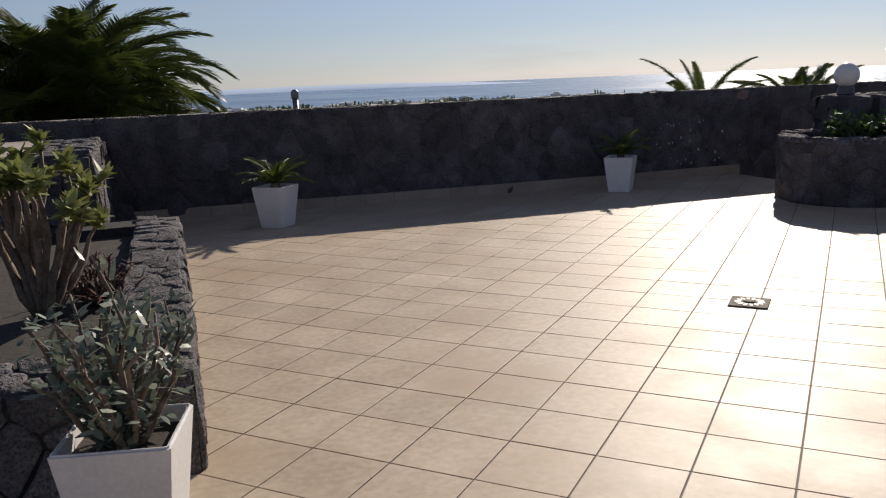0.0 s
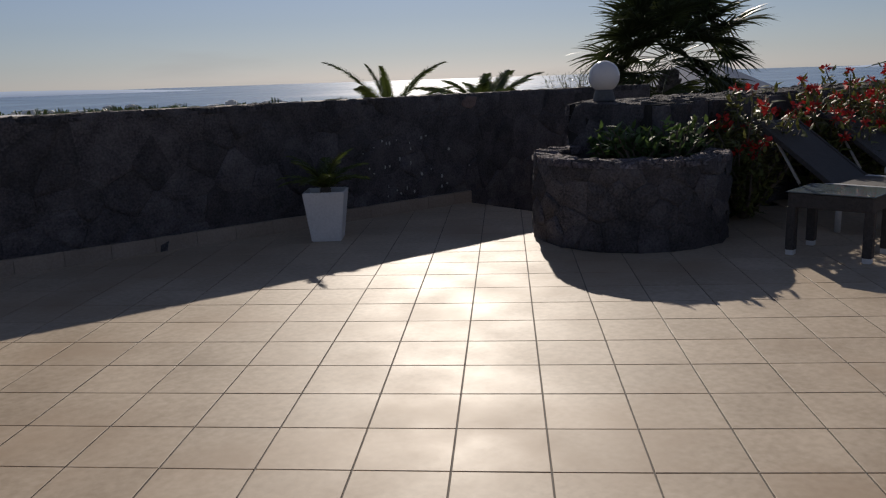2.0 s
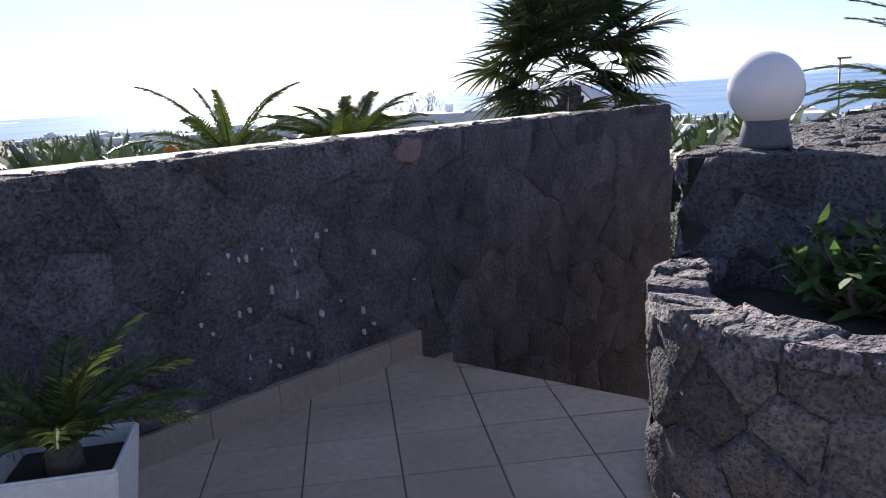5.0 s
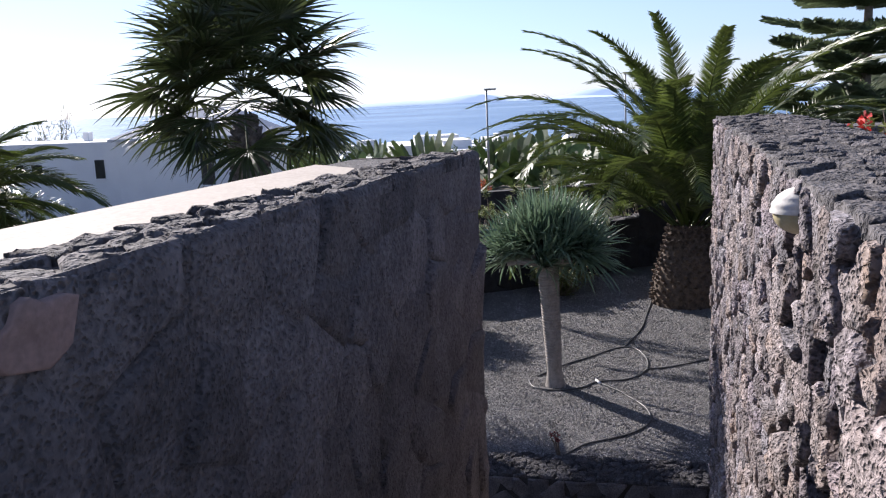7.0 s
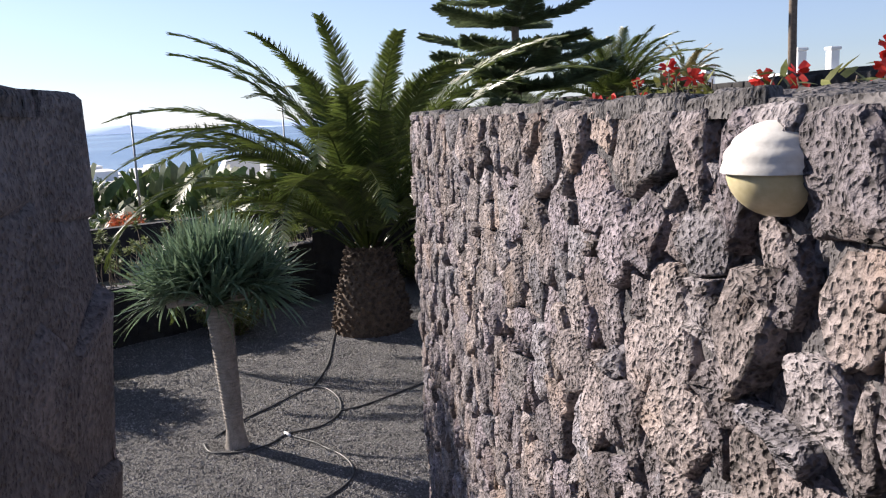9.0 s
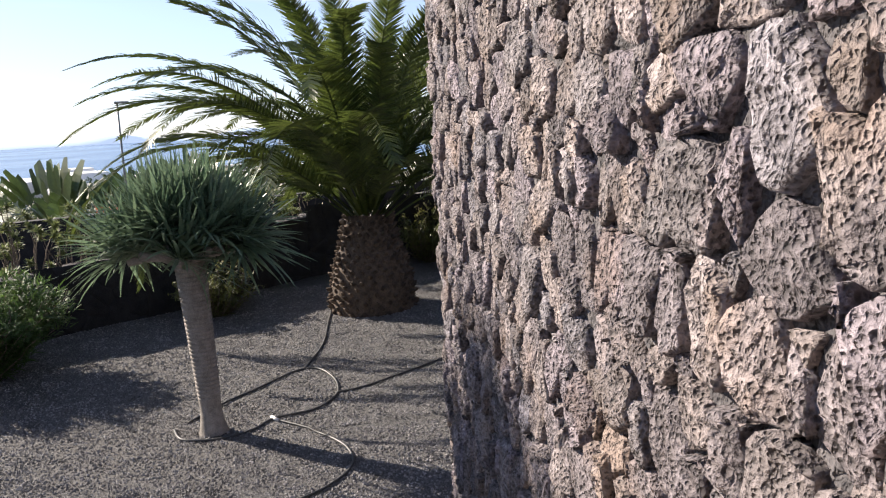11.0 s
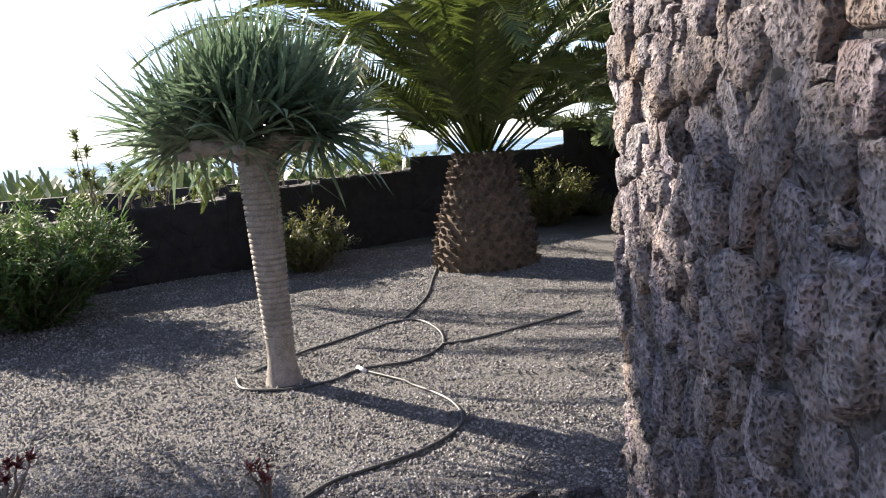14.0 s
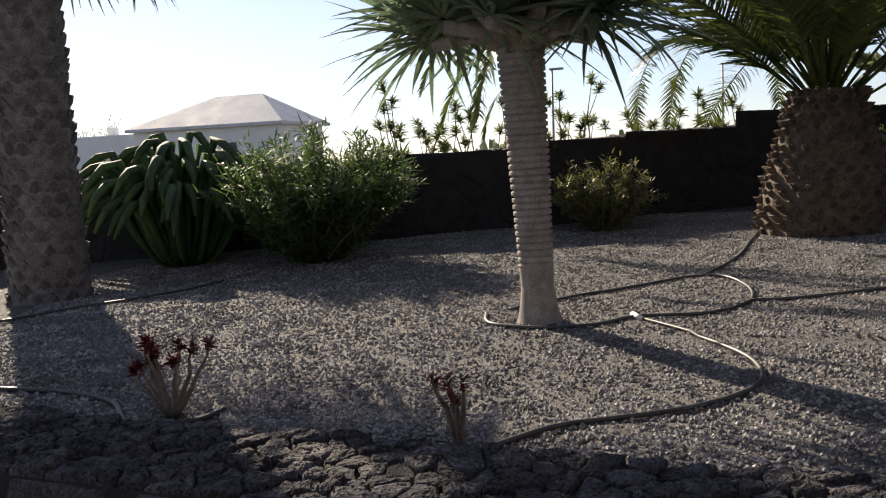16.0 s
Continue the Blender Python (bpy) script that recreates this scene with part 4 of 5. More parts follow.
for k in range(650):
    az = rnd.uniform(-3, 98)
    dist = 60 + rnd.random() ** 1.5 * (coast(az) * 0.85 - 60)
    x, y = 8 + dist * math.cos(radians(az)), 8 + dist * math.sin(radians(az))
    if 40 < x < 64 and 20 < y < 60:
        continue
    z, r = land_z(x, y), rnd.uniform(1.0, 3.0)
    for j in range(34):
        d = Vector((rnd.gauss(0, 1), rnd.gauss(0, 1), abs(rnd.gauss(0, 0.8)))).normalized()
        blade(hv, hf, Vector((x, y, z)) + Vector((d.x * r, d.y * r, d.z * r * 0.9)), d + Vector((0, 0, 0.4)), d.orthogonal(), r * 0.7, r * 0.5, 0.6, 2, 0.3)
tagged(new("town_greenery", mesh_of("town_greenery", hv, hf, MID)), "distant green trees and scrub among the houses", "trees", kind="stuff")
METAL = material("grey_metal", (0.20, 0.20, 0.20), (0.32, 0.32, 0.32), 5.0, 0.5, 0.1, metal=0.6, vary=0)
for x, y, h in ((52.5, 16.4, 8.2), (64, 9.0, 9.5), (75, 45, 8.0)):
    z = land_z(x, y)
    lamp = thing("street_lamp", pose(x, y, z), "thin grey street lamp on a tall pole", "street lamp", "street lamps")
    part("pole", tube([(0, 0, 0), (0, 0, -z + 1.7 if h < 8.3 else -z + 2.4)], [0.07, 0.05], METAL, 8, "pole"), lamp)
    part("lamp_head", box(-0.12, 0.12, -0.55, 0.12, (-z + 1.7 if h < 8.3 else -z + 2.4), (-z + 1.8 if h < 8.3 else -z + 2.5), METAL, 0.03), lamp)
wood_pole = thing("wooden_pole", pose(24.0, -2.0, -1.0), "tall weathered wooden pole behind the terrace", "pole")
part("pole", tube([(0, 0, 0), (0, 0.05, 8)], [0.09, 0.075], BARK, 10, "pole"), wood_pole)
post = thing("wall_post", pose(1.95, 10.35, -2.0), "short dark post behind the parapet wall", "post")
part("post", tube([(0, 0, 0), (0, 0, 3.22)], 0.035, METAL, 10, "post"), post)
part("cap", tube([(0, 0, 3.22), (0, 0, 3.30), (0, 0, 3.33)], [0.045, 0.05, 0.02], METAL, 10, "cap"), post)

# ---- round planter, pillar lamp ----
planter = thing("round_planter", pose(6.99, 6.67, 0.02), "round dark lava stone planter, sides darkened as shaded, full of green plants", "planter")
PR, PH = 0.74, 0.66
ring = [(PR * math.cos(a), PR * math.sin(a)) for a in np.linspace(0, 2 * math.pi, 49)[:-1]]
inner = [(0.76 * x, 0.76 * y) for x, y in ring]
bm = bmesh.new()
lo, hi = [bm.verts.new((x * 0.985, y * 0.985, 0)) for x, y in ring], [bm.verts.new((x * 0.985, y * 0.985, PH - 0.02)) for x, y in ring]
ih, il = [bm.verts.new((x, y, PH - 0.02)) for x, y in inner], [bm.verts.new((x, y, PH - 0.25)) for x, y in inner]
for k in range(48):
    j = (k + 1) % 48
    for q in ((lo[k], lo[j], hi[j], hi[k]), (hi[k], hi[j], ih[j], ih[k]), (ih[k], ih[j], il[j], il[k])):
        bm.faces.new(q)
part("body", finish(bm, "body", LAVA_DARK_SHADED), planter)
SOIL = material("dark_soil", (0.02, 0.016, 0.013), (0.06, 0.05, 0.04), 9.0, 0.95, 0.6, vary=0)
part("soil", prism(inner, PH - 0.3, PH - 0.1, SOIL, "soil"), planter)


def round_face(u, v):
    a = u / PR
    n = Vector((math.cos(a), math.sin(a), 0))
    return n * PR * 0.985 + Z * v, Vector((-math.sin(a), math.cos(a), 0)), Z.copy(), n


def round_top(u, v):
    a = u / PR
    n = Vector((math.cos(a), math.sin(a), 0))
    return n * (PR * 0.88 + v) + Z * (PH - 0.02), Vector((-math.sin(a), math.cos(a), 0)), n, Z.copy()


# sides take the shaded stone colour, the rim the sunlit one
lay_stones(planter, cells(0, 2 * math.pi * PR, 0, PH, 0.2, 401, 0.8), round_face, 0.016, LAVA_DARK_SHADED, 402, near=(3.4, 0.4), soft=True)
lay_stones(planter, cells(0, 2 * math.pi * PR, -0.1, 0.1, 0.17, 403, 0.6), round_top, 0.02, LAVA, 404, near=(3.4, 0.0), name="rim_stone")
for k in range(7):
    a, r = k * 2.4, 0.30 * math.sqrt((k + 0.5) / 7)
    shrub("planter_plant", 7.03 + r * math.cos(a), 6.5 + r * math.sin(a), PH - 0.1, "green leafy plant growing in the round planter", 410 + k, MID if k % 2 else OLEANDER, 16, 0.34 + 0.05 * (k % 3), 0.24, 0.09, 0.05, 16, BARK, group="plants in the round planter", category="plant")

OPAL = material("opal_glass", (0.78, 0.75, 0.74), (0.82, 0.79, 0.78), 2.0, 0.12, 0.0, vary=0)
on = OPAL.node_tree.nodes["Principled BSDF"]
on.inputs["Subsurface Weight"].default_value = 0.6
on.inputs["Subsurface Radius"].default_value = (0.2, 0.2, 0.2)
BLACK = material("black_plastic", (0.02, 0.02, 0.022), (0.05, 0.05, 0.052), 8.0, 0.5, 0.1, vary=0)
COLLAR = material("dark_grey_paint", (0.07, 0.07, 0.075), (0.12, 0.12, 0.125), 9.0, 0.6, 0.1, vary=0)
globe_lamp = thing("globe_lamp", pose(7.33, 7.18, 1.05), "white opal globe lamp on a dark collar", "lamp")
bm = bmesh.new()
bmesh.ops.create_uvsphere(bm, u_segments=48, v_segments=28, radius=0.13)
bmesh.ops.translate(bm, vec=(0, 0, 0.205), verts=bm.verts)
part("globe", finish(bm, "globe", OPAL, True), globe_lamp, "glossy white opal globe")
part("collar", tube([(0, 0, 0), (0, 0, 0.015), (0, 0, 0.09), (0, 0, 0.1)], [0.092, 0.092, 0.075, 0.07], COLLAR, 32, "collar"), globe_lamp, "dark grey metal collar")

# wall lamp with a ribbed half shell
shell_lamp = thing("shell_wall_lamp", pose(9.478, right_y(9.478) + 0.018, 0.86) @ Matrix.Scale(0.86, 4), "off-white ribbed shell lamp fixed to the stone wall", "wall lamp")
SHELL = material("shell_plaster", (0.52, 0.49, 0.44), (0.68, 0.65, 0.60), 9.0, 0.7, 0.15, vary=0)
YELLOWED = material("yellowed_glass", (0.55, 0.47, 0.26), (0.70, 0.62, 0.40), 6.0, 0.35, 0.05, vary=0)
v, f = [], []
for i in range(21):
    for j in range(25):
        th, ph = math.pi * 0.51 * i / 20, math.pi * j / 24
        rib = 1 + 0.045 * abs(math.sin(th * 9))
        v.append((0.112 * rib * math.sin(th) * math.cos(ph) if i else 0, 0.12 * rib * math.sin(th) * math.sin(ph), 0.06 + 0.105 * math.cos(th)))
for i in range(20):
    for j in range(24):
        a = i * 25 + j
        f.append((a, a + 1, a + 26, a + 25))
part("shell", mesh_of("shell", v, f, SHELL, True), shell_lamp, "ribbed plaster shade")
v, f = [], []
for i in range(9):
    for j in range(25):
        th, ph = math.pi * (0.50 + 0.40 * i / 8), math.pi * j / 24
        v.append((0.107 * math.sin(th) * math.cos(ph), 0.114 * math.sin(th) * math.sin(ph), 0.06 + 0.10 * math.cos(th)))
for i in range(8):
    for j in range(24):
        a = i * 25 + j
        f.append((a, a + 1, a + 26, a + 25))
part("diffuser", mesh_of("diffuser", v, f, YELLOWED, True), shell_lamp, "yellowed diffuser")

# ---- white pots ----
def pot(x, y, rot, label):
    ob = thing("square_pot", pose(x, y, floor_z(x, y), 0, 0, rot), label, "plant pot", "white terrace pots")
    bm = bmesh.new()
    def ringv(r, z):
        return [bm.verts.new((sx * r, sy * r, z)) for sx, sy in ((-1, -1), (1, -1), (1, 1), (-1, 1))]
    rings = [ringv(0.118, 0), ringv(0.165, 0.40), ringv(0.15, 0.402), ringv(0.143, 0.34)]
    bm.faces.new(rings[0])
    for a, b in zip(rings, rings[1:]):
        for k in range(4):
            bm.faces.new((a[k], a[(k + 1) % 4], b[(k + 1) % 4], b[k]))
    bmesh.ops.bevel(bm, geom=[e for e in bm.edges], offset=0.006, segments=2, affect="EDGES")
    part("body", finish(bm, "body", POT), ob)
    part("soil", box(-0.146, 0.146, -0.146, 0.146, 0.3, 0.35, SOIL), ob)
    return ob


pot(1.32, 8.2, -42, "tapered square white pot against the parapet wall")
pot(5.28, 8.37, -42, "tapered square white pot against the parapet wall")
pot(0.037, 2.61, -14, "tapered square white pot beside the raised stone bed")


def cycad(x, y, seed):
    rnd = random.Random(seed)
    ob = thing("cycad", pose(x, y, floor_z(x, y) + 0.35), "small dark green cycad growing in a white pot", "plant", "potted cycads")
    part("stem", tube([(0, 0, 0), (0, 0, 0.06), (0, 0, 0.09)], [0.05, 0.045, 0.02], BARK, 10, "stem"), ob)
    kind = [feather(0.40, 0.9, 26, 0.10, seed + k, mat=PALM_LEAF) for k in range(2)]
    for k in range(15):
        part("frond", kind[k % 2], ob, m=Matrix.Translation((0, 0, 0.06)) @ pose(0, 0, 0, 0, 0, k * 137.5) @ pose(0, 0, 0, 0, -70 + 3.6 * k + rnd.uniform(-8, 8), 0))


cycad(1.32, 8.2, 431)
cycad(5.28, 8.37, 432)
SILVER = leafy("silver_green_leaf", (0.10, 0.13, 0.09), (0.24, 0.28, 0.21), 4.0, 0.4)
shrub("potted_bush", 0.05, 2.62, 0.34, "grey-green bush with oval leaves in a white pot", 433, SILVER, 26, 0.62, 0.30, 0.055, 0.03, 30, BARK, category="plant")

# ---- raised bed beside the terrace ----
bed = thing("raised_bed", pose(-0.29, 0, 0, 0, 0, -1.5), "raised lava stone bed at the terrace edge", "planter")
part("side_wall", box(0.16, 0.46, 3.1, 6.9, 0, 0.41, JOINT_SHADE_MORTAR), bed)
part("end_wall", box(-1.6, 0.16, 3.1, 3.42, 0, 0.41, JOINT_SHADE_MORTAR), bed)
part("back_wall", box(-1.6, 0.16, 6.6, 6.9, 0, 0.41, JOINT_SHADE_MORTAR), bed)
part("bed_soil", box(-1.6, 0.16, 3.42, 6.6, 0, 0.34, SOIL), bed)
lay_stones(bed, cells(3.1, 6.9, 0, 0.42, 0.2, 441, 0.7), lambda u, v: (Vector((0.46, u, v)), Vector((0, 1, 0)), Z.copy(), Vector((1, 0, 0))), 0.02, LAVA_DARK_SHADED, 442, near=(3.2, 0.3))
lay_stones(bed, cells(0.16, 0.46, 3.1, 6.9, 0.13, 443), lambda u, v: (Vector((u, v, 0.41)), Vector((1, 0, 0)), Vector((0, 1, 0)), Z.copy()), 0.018, LAVA_DARK_SHADED, 444, near=(0.3, 3.2), name="top_stone")
lay_stones(bed, cells(-1.6, 0.46, 0, 0.42, 0.2, 445, 0.7), lambda u, v: (Vector((u, 3.1, v)), Vector((1, 0, 0)), Z.copy(), Vector((0, -1, 0))), 0.02, LAVA_DARK_SHADED, 446, near=(0.2, 0.3), name="end_stone")
lay_stones(bed, cells(-1.6, 0.16, 3.1, 3.42, 0.14, 447), lambda u, v: (Vector((u, v, 0.41)), Vector((1, 0, 0)), Vector((0, 1, 0)), Z.copy()), 0.018, LAVA_DARK_SHADED, 448, near=(0.1, 3.2), name="top_stone")
SUCCULENT = leafy("pale_succulent_leaf", (0.16, 0.19, 0.05), (0.36, 0.38, 0.14), 3.0, 0.5, 0.3)
high_bed = thing("high_wall_block", pose(0, 0, 0), "higher lava stone block with a pale coping strip", "wall")
part("block", box(-3.2, -0.22, 6.92, 9.1, 0, 0.93, JOINT_SHADE_MORTAR), high_bed)
part("coping", box(-3.2, -0.75, 6.94, 9.1, 0.932, 0.955, COPING), high_bed, "pale cement coping")
lay_stones(high_bed, cells(-0.75, -0.22, 6.92, 9.1, 0.16, 449), lambda u, v: (Vector((u, v, 0.93)), Vector((1, 0, 0)), Vector((0, 1, 0)), Z.copy()), 0.02, LAVA_DARK_SHADED, 450, near=(-0.3, 7))
lay_stones(high_bed, cells(-1.6, -0.22, 0.4, 0.93, 0.2, 451), lambda u, v: (Vector((u, 6.92, v)), Vector((1, 0, 0)), Z.copy(), Vector((0, -1, 0))), 0.02, LAVA_DARK_SHADED, 452, near=(-0.3, 0.7))
lay_stones(high_bed, cells(6.92, 9.1, 0.0, 0.93, 0.2, 455), lambda u, v: (Vector((-0.22, u, v)), Vector((0, 1, 0)), Z.copy(), Vector((1, 0, 0))), 0.02, LAVA_DARK_SHADED, 456, near=(7, 0.7), name="side_stone")
shrub("rosette_succulent", -0.36, 4.4, 0.33, "tall succulent with bare stems and yellow-green rosettes", 453, SUCCULENT, 26, 0.98, 0.42, 0.085, 0.06, 30, BARK, tips_only=True, tip=0.9, category="succulent", stem_r=0.022, droop=0.15)
shrub("dry_shrub", -0.12, 4.6, 0.33, "dry reddish brown plant in the raised bed", 454, material("dry_red_leaf", (0.06, 0.025, 0.018), (0.16, 0.07, 0.05), 5, 0.9, 0.2, vary=0.3), 30, 0.26, 0.26, 0.07, 0.02, 14, BARK, category="plant")

# ---- flowering shrubs along the terrace wall ----
for k, (x, y, h, n) in enumerate(((8.1, 6.3, 1.2, 40), (9.3, 6.2, 1.24, 46), (9.9, 6.2, 1.3, 50), (10.6, 6.15, 1.26, 44), (11.5, 6.1, 1.22, 36), (12.5, 6.1, 1.3, 40), (13.5, 6.05, 1.26, 30))):
    shrub("flowering_shrub", x, y, floor_z(x, y) - 0.02, "thorny shrub with clusters of bright red flowers", 460 + k, BRIGHT, n, h, 0.46, 0.095, 0.045, 58, BARK, group="red flowering shrubs", flower=RED, flowers=0.6, flower_size=0.042, stem_r=0.014)

# ---- sun loungers and side table ----
WEAVE = material("dark_weave", (0.035, 0.03, 0.028), (0.09, 0.08, 0.075), 40.0, 0.7, 0.6, 160.0, vary=0.05)
FRAME = material("lounger_frame", (0.55, 0.54, 0.52), (0.68, 0.67, 0.65), 5.0, 0.4, 0.05, vary=0)


def lounger(x, y):
    ob = thing("sun_lounger", pose(x, y, floor_z(x, y), 0, 0, 0), "dark woven sun lounger with a raised backrest", "sun lounger", "row of sun loungers")
    part("seat", box(-0.30, 0.30, -1.25, 0.0, 0.34, 0.37, WEAVE, 0.01), ob)
    back_m = pose(0, 0.0, 0.355, 36, 0, 0)
    bm = bmesh.new()
    add_box(bm, -0.30, 0.30, 0, 0.78, -0.012, 0.012, 0.008)
    part("backrest", finish(bm, "backrest", WEAVE), ob, m=back_m)
    for s in (-1, 1):
        part("side_rail", box(s * 0.32 - 0.022, s * 0.32 + 0.022, -1.28, 0.05, 0.32, 0.375, FRAME, 0.008), ob, "pale side rail")
        part("backrest_rail", box(s * 0.315 - 0.015, s * 0.315 + 0.015, 0, 0.8, -0.02, 0.02, WEAVE, 0.006), ob, m=back_m)
        part("prop", tube([(s * 0.25, 0.5, 0.69), (s * 0.25, 0.28, 0.34)], 0.012, FRAME, 8, "prop"), ob)
        for yy in (-1.15, -0.05):
            part("leg", tube([(s * 0.29, yy, 0.34), (s * 0.29, yy, 0.0)], 0.024, FRAME, 10, "leg"), ob)
    part("wheel_axle", tube([(-0.3, 0.02, 0.34), (0.3, 0.02, 0.34)], 0.015, FRAME, 8, "axle"), ob)


for x, y in ((8.25, 5.5), (9.4, 5.5), (10.5, 5.5)):
    lounger(x, y)
table = thing("side_table", pose(7.26, 5.15, floor_z(7.26, 5.15), 0, 0, 5), "black woven side table with a glass top and white feet", "side table")
part("tabletop_glass", box(-0.235, 0.235, -0.28, 0.28, 0.432, 0.44, material("table_glass", (0.10, 0.13, 0.14), (0.14, 0.17, 0.18), 2.0, 0.08, 0.0, vary=0), 0.003), table, "grey glass top")
part("apron", box(-0.225, 0.225, -0.27, 0.27, 0.33, 0.43, WEAVE, 0.01), table)
for sx in (-1, 1):
    for sy in (-1, 1):
        leg = part("leg", box(sx * 0.19 - 0.03, sx * 0.19 + 0.03, sy * 0.245 - 0.03, sy * 0.245 + 0.03, 0.035, 0.335, WEAVE, 0.006), table)
        part("foot", box(sx * 0.19 - 0.027, sx * 0.19 + 0.027, sy * 0.245 - 0.027, sy * 0.245 + 0.027, 0.0, 0.036, POT, 0.004), leg, "white plastic foot")

# ---- garden hose, drain ----
HOSE = material("black_hose", (0.03, 0.03, 0.03), (0.09, 0.088, 0.085), 6.0, 0.45, 0.1, vary=0)


def spline(knots, n=8):
    out = []
    for k in range(len(knots) - 1):
        p0, p1, p2, p3 = (Vector(knots[max(0, min(len(knots) - 1, k + j))]) for j in (-1, 0, 1, 2))
        for i in range(n):
            t = i / n
            out.append(0.5 * (2 * p1 + (p2 - p0) * t + (2 * p0 - 5 * p1 + 4 * p2 - p3) * t * t + (3 * p1 - p0 - 3 * p2 + p3) * t ** 3))
    return out + [Vector(knots[-1])]


def hose(name, knots, label, r=0.014):
    pts = [(p.x, p.y, garden_z(p.x, p.y) + r * 1.1) for p in spline([(x, y, 0) for x, y in knots])]
    tagged(new(name, tube(pts, r, HOSE, 8, name)), label, "hose", "irrigation hoses")


hose("irrigation_hose", [(19.5, 9.78), (19.13, 9.63), (19.04, 9.21), (19.22, 8.86), (19.5, 8.63), (19.67, 8.13), (20.13, 7.85), (20.76, 7.84), (21.3, 8.05), (21.3, 8.38), (20.71, 8.91), (20.29, 9.28), (19.7, 9.65)], "black irrigation hose looped round the dragon tree")
hose("irrigation_hose", [(19.47, 8.62), (18.96, 8.16), (18.5, 7.88), (18.05, 7.79), (17.74, 7.86), (17.41, 8.11), (17.14, 8.46), (16.98, 8.67), (16.7, 8.85), (16.4, 9.0)], "black irrigation hose curving over the gravel")
hose("irrigation_hose", [(21.35, 8.25), (22.5, 7.93), (23.7, 7.8), (25.6, 7.6)], "black irrigation hose running to the date palm")
hose("irrigation_hose", [(20.2, 7.83), (20.3, 7.5), (20.63, 7.0), (21.2, 6.2)], "black irrigation hose on the gravel")
hose("irrigation_hose", [(16.8, 12.4), (16.9, 11.86), (16.95, 11.5), (16.87, 11.1), (16.6, 10.75), (16.7, 10.45), (16.9, 10.4)], "pale worn irrigation hose beside the low wall")
hose("irrigation_hose", [(18.9, 14.2), (19.57, 13.9), (20.05, 13.6), (21.2, 13.4)], "black irrigation hose beside the fan palm")
connector = tagged(new("hose_connector", tube([(19.4, 8.58, garden_z(19.4, 8.6) + 0.02), (19.55, 8.66, garden_z(19.5, 8.6) + 0.02)], 0.022, POT, 8, "connector")), "pale plastic connector joining the hoses", "hose connector")

BRASS = material("aged_bronze", (0.05, 0.038, 0.026), (0.11, 0.088, 0.065), 15.0, 0.75, 0.3, metal=0.0, vary=0, specular=0.2)
TURN = -46.0
drain = thing("floor_drain", pose(DRAIN[0], DRAIN[1], 0.004, 0, 0, TURN), "square bronze floor drain with a slotted round grate", "drain")
part("plate", box(-0.112, 0.112, -0.112, 0.112, -0.01, 0.006, BRASS, 0.003), drain)
for k in range(14):
    a = 2 * math.pi * k / 14
    part("slot", box(0.05, 0.088, -0.009, 0.009, 0.004, 0.0075, BLACK), drain, m=pose(0, 0, 0, 0, 0, math.degrees(a)))
part("hub", tube([(0, 0, 0.005), (0, 0, 0.008)], 0.035, BRASS, 16, "hub"), drain)

# ---- skirting along the parapet ----
skirting = thing("baseboard_front", pose(0, 0, 0), "low beige tile skirting along the parapet wall", "skirting", kind="structure")
x = -2.9
while x < STAIR_X - 0.1:
    x1 = min(x + 0.333, STAIR_X + 0.07)
    y0, y1, z0 = front_y(x) - 0.042, front_y(x1) - 0.042, floor_z((x + x1) / 2, front_y(x)) - 0.02
    part("skirting_tile", prism([(x + 0.002, y0), (x1 - 0.002, y1), (x1 - 0.002, y1 + 0.05), (x + 0.002, y0 + 0.05)], z0, z0 + 0.132, SKIRT, "skirting_tile"), skirting)
    x = x1

# ---- stones of the walls ----
RX = Vector((1, -0.038, 0)).normalized()
FX = Vector((1, -0.053, 0)).normalized()
lay_stones(wall_right, cells(7.14, 15.88, -3.85, 1.03, 0.10, 521, 1.0, keep=lambda u, v: v > stair_z(u) - 0.35), lambda u, v: (Vector((u, right_y(u), v)), -RX, Z.copy(), Vector((0.038, 1, 0)).normalized()), 0.006, LAVA_DARK_SHADED, 522, soft=True)
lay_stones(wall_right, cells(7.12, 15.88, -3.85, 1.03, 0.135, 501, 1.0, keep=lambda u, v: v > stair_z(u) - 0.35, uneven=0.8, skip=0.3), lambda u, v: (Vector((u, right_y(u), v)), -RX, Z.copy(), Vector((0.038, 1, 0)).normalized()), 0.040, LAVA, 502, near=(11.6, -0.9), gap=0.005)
lay_stones(wall_right, cells(7.15, 15.88, 0.0, 1.0, 0.17, 503, 0.9), lambda u, v: (Vector((u, right_y(u) + 0.035 - v * (right_y(u) - (6.62 - (u - 7.15) * 0.0366)), 1.03)), RX, Vector((0, -1, 0)) * 0.8, Z.copy()), 0.016, LAVA_TOP, 504, near=(9.0, 0.4), limit=200, name="top_stone")
lay_stones(wall_right, cells(6.62, right_y(7.15), 0.0, 1.03, 0.22, 505, 0.9), lambda u, v: (Vector((7.15, u, v)), Vector((0, -1, 0)), Z.copy(), Vector((-1, 0, 0))), 0.012, LAVA_DARK_SHADED, 506, near=(7.3, 0.8), name="end_stone", soft=True)
lay_stones(wall_right, cells(7.2, 15.6, 0.0, 1.03, 0.24, 507, 0.8), lambda u, v: (Vector((u, 6.62 - (u - 7.15) * 0.0366, v)), RX, Z.copy(), Vector((0, -1, 0))), 0.025, LAVA_DARK_SHADED, 508, name="terrace_stone")
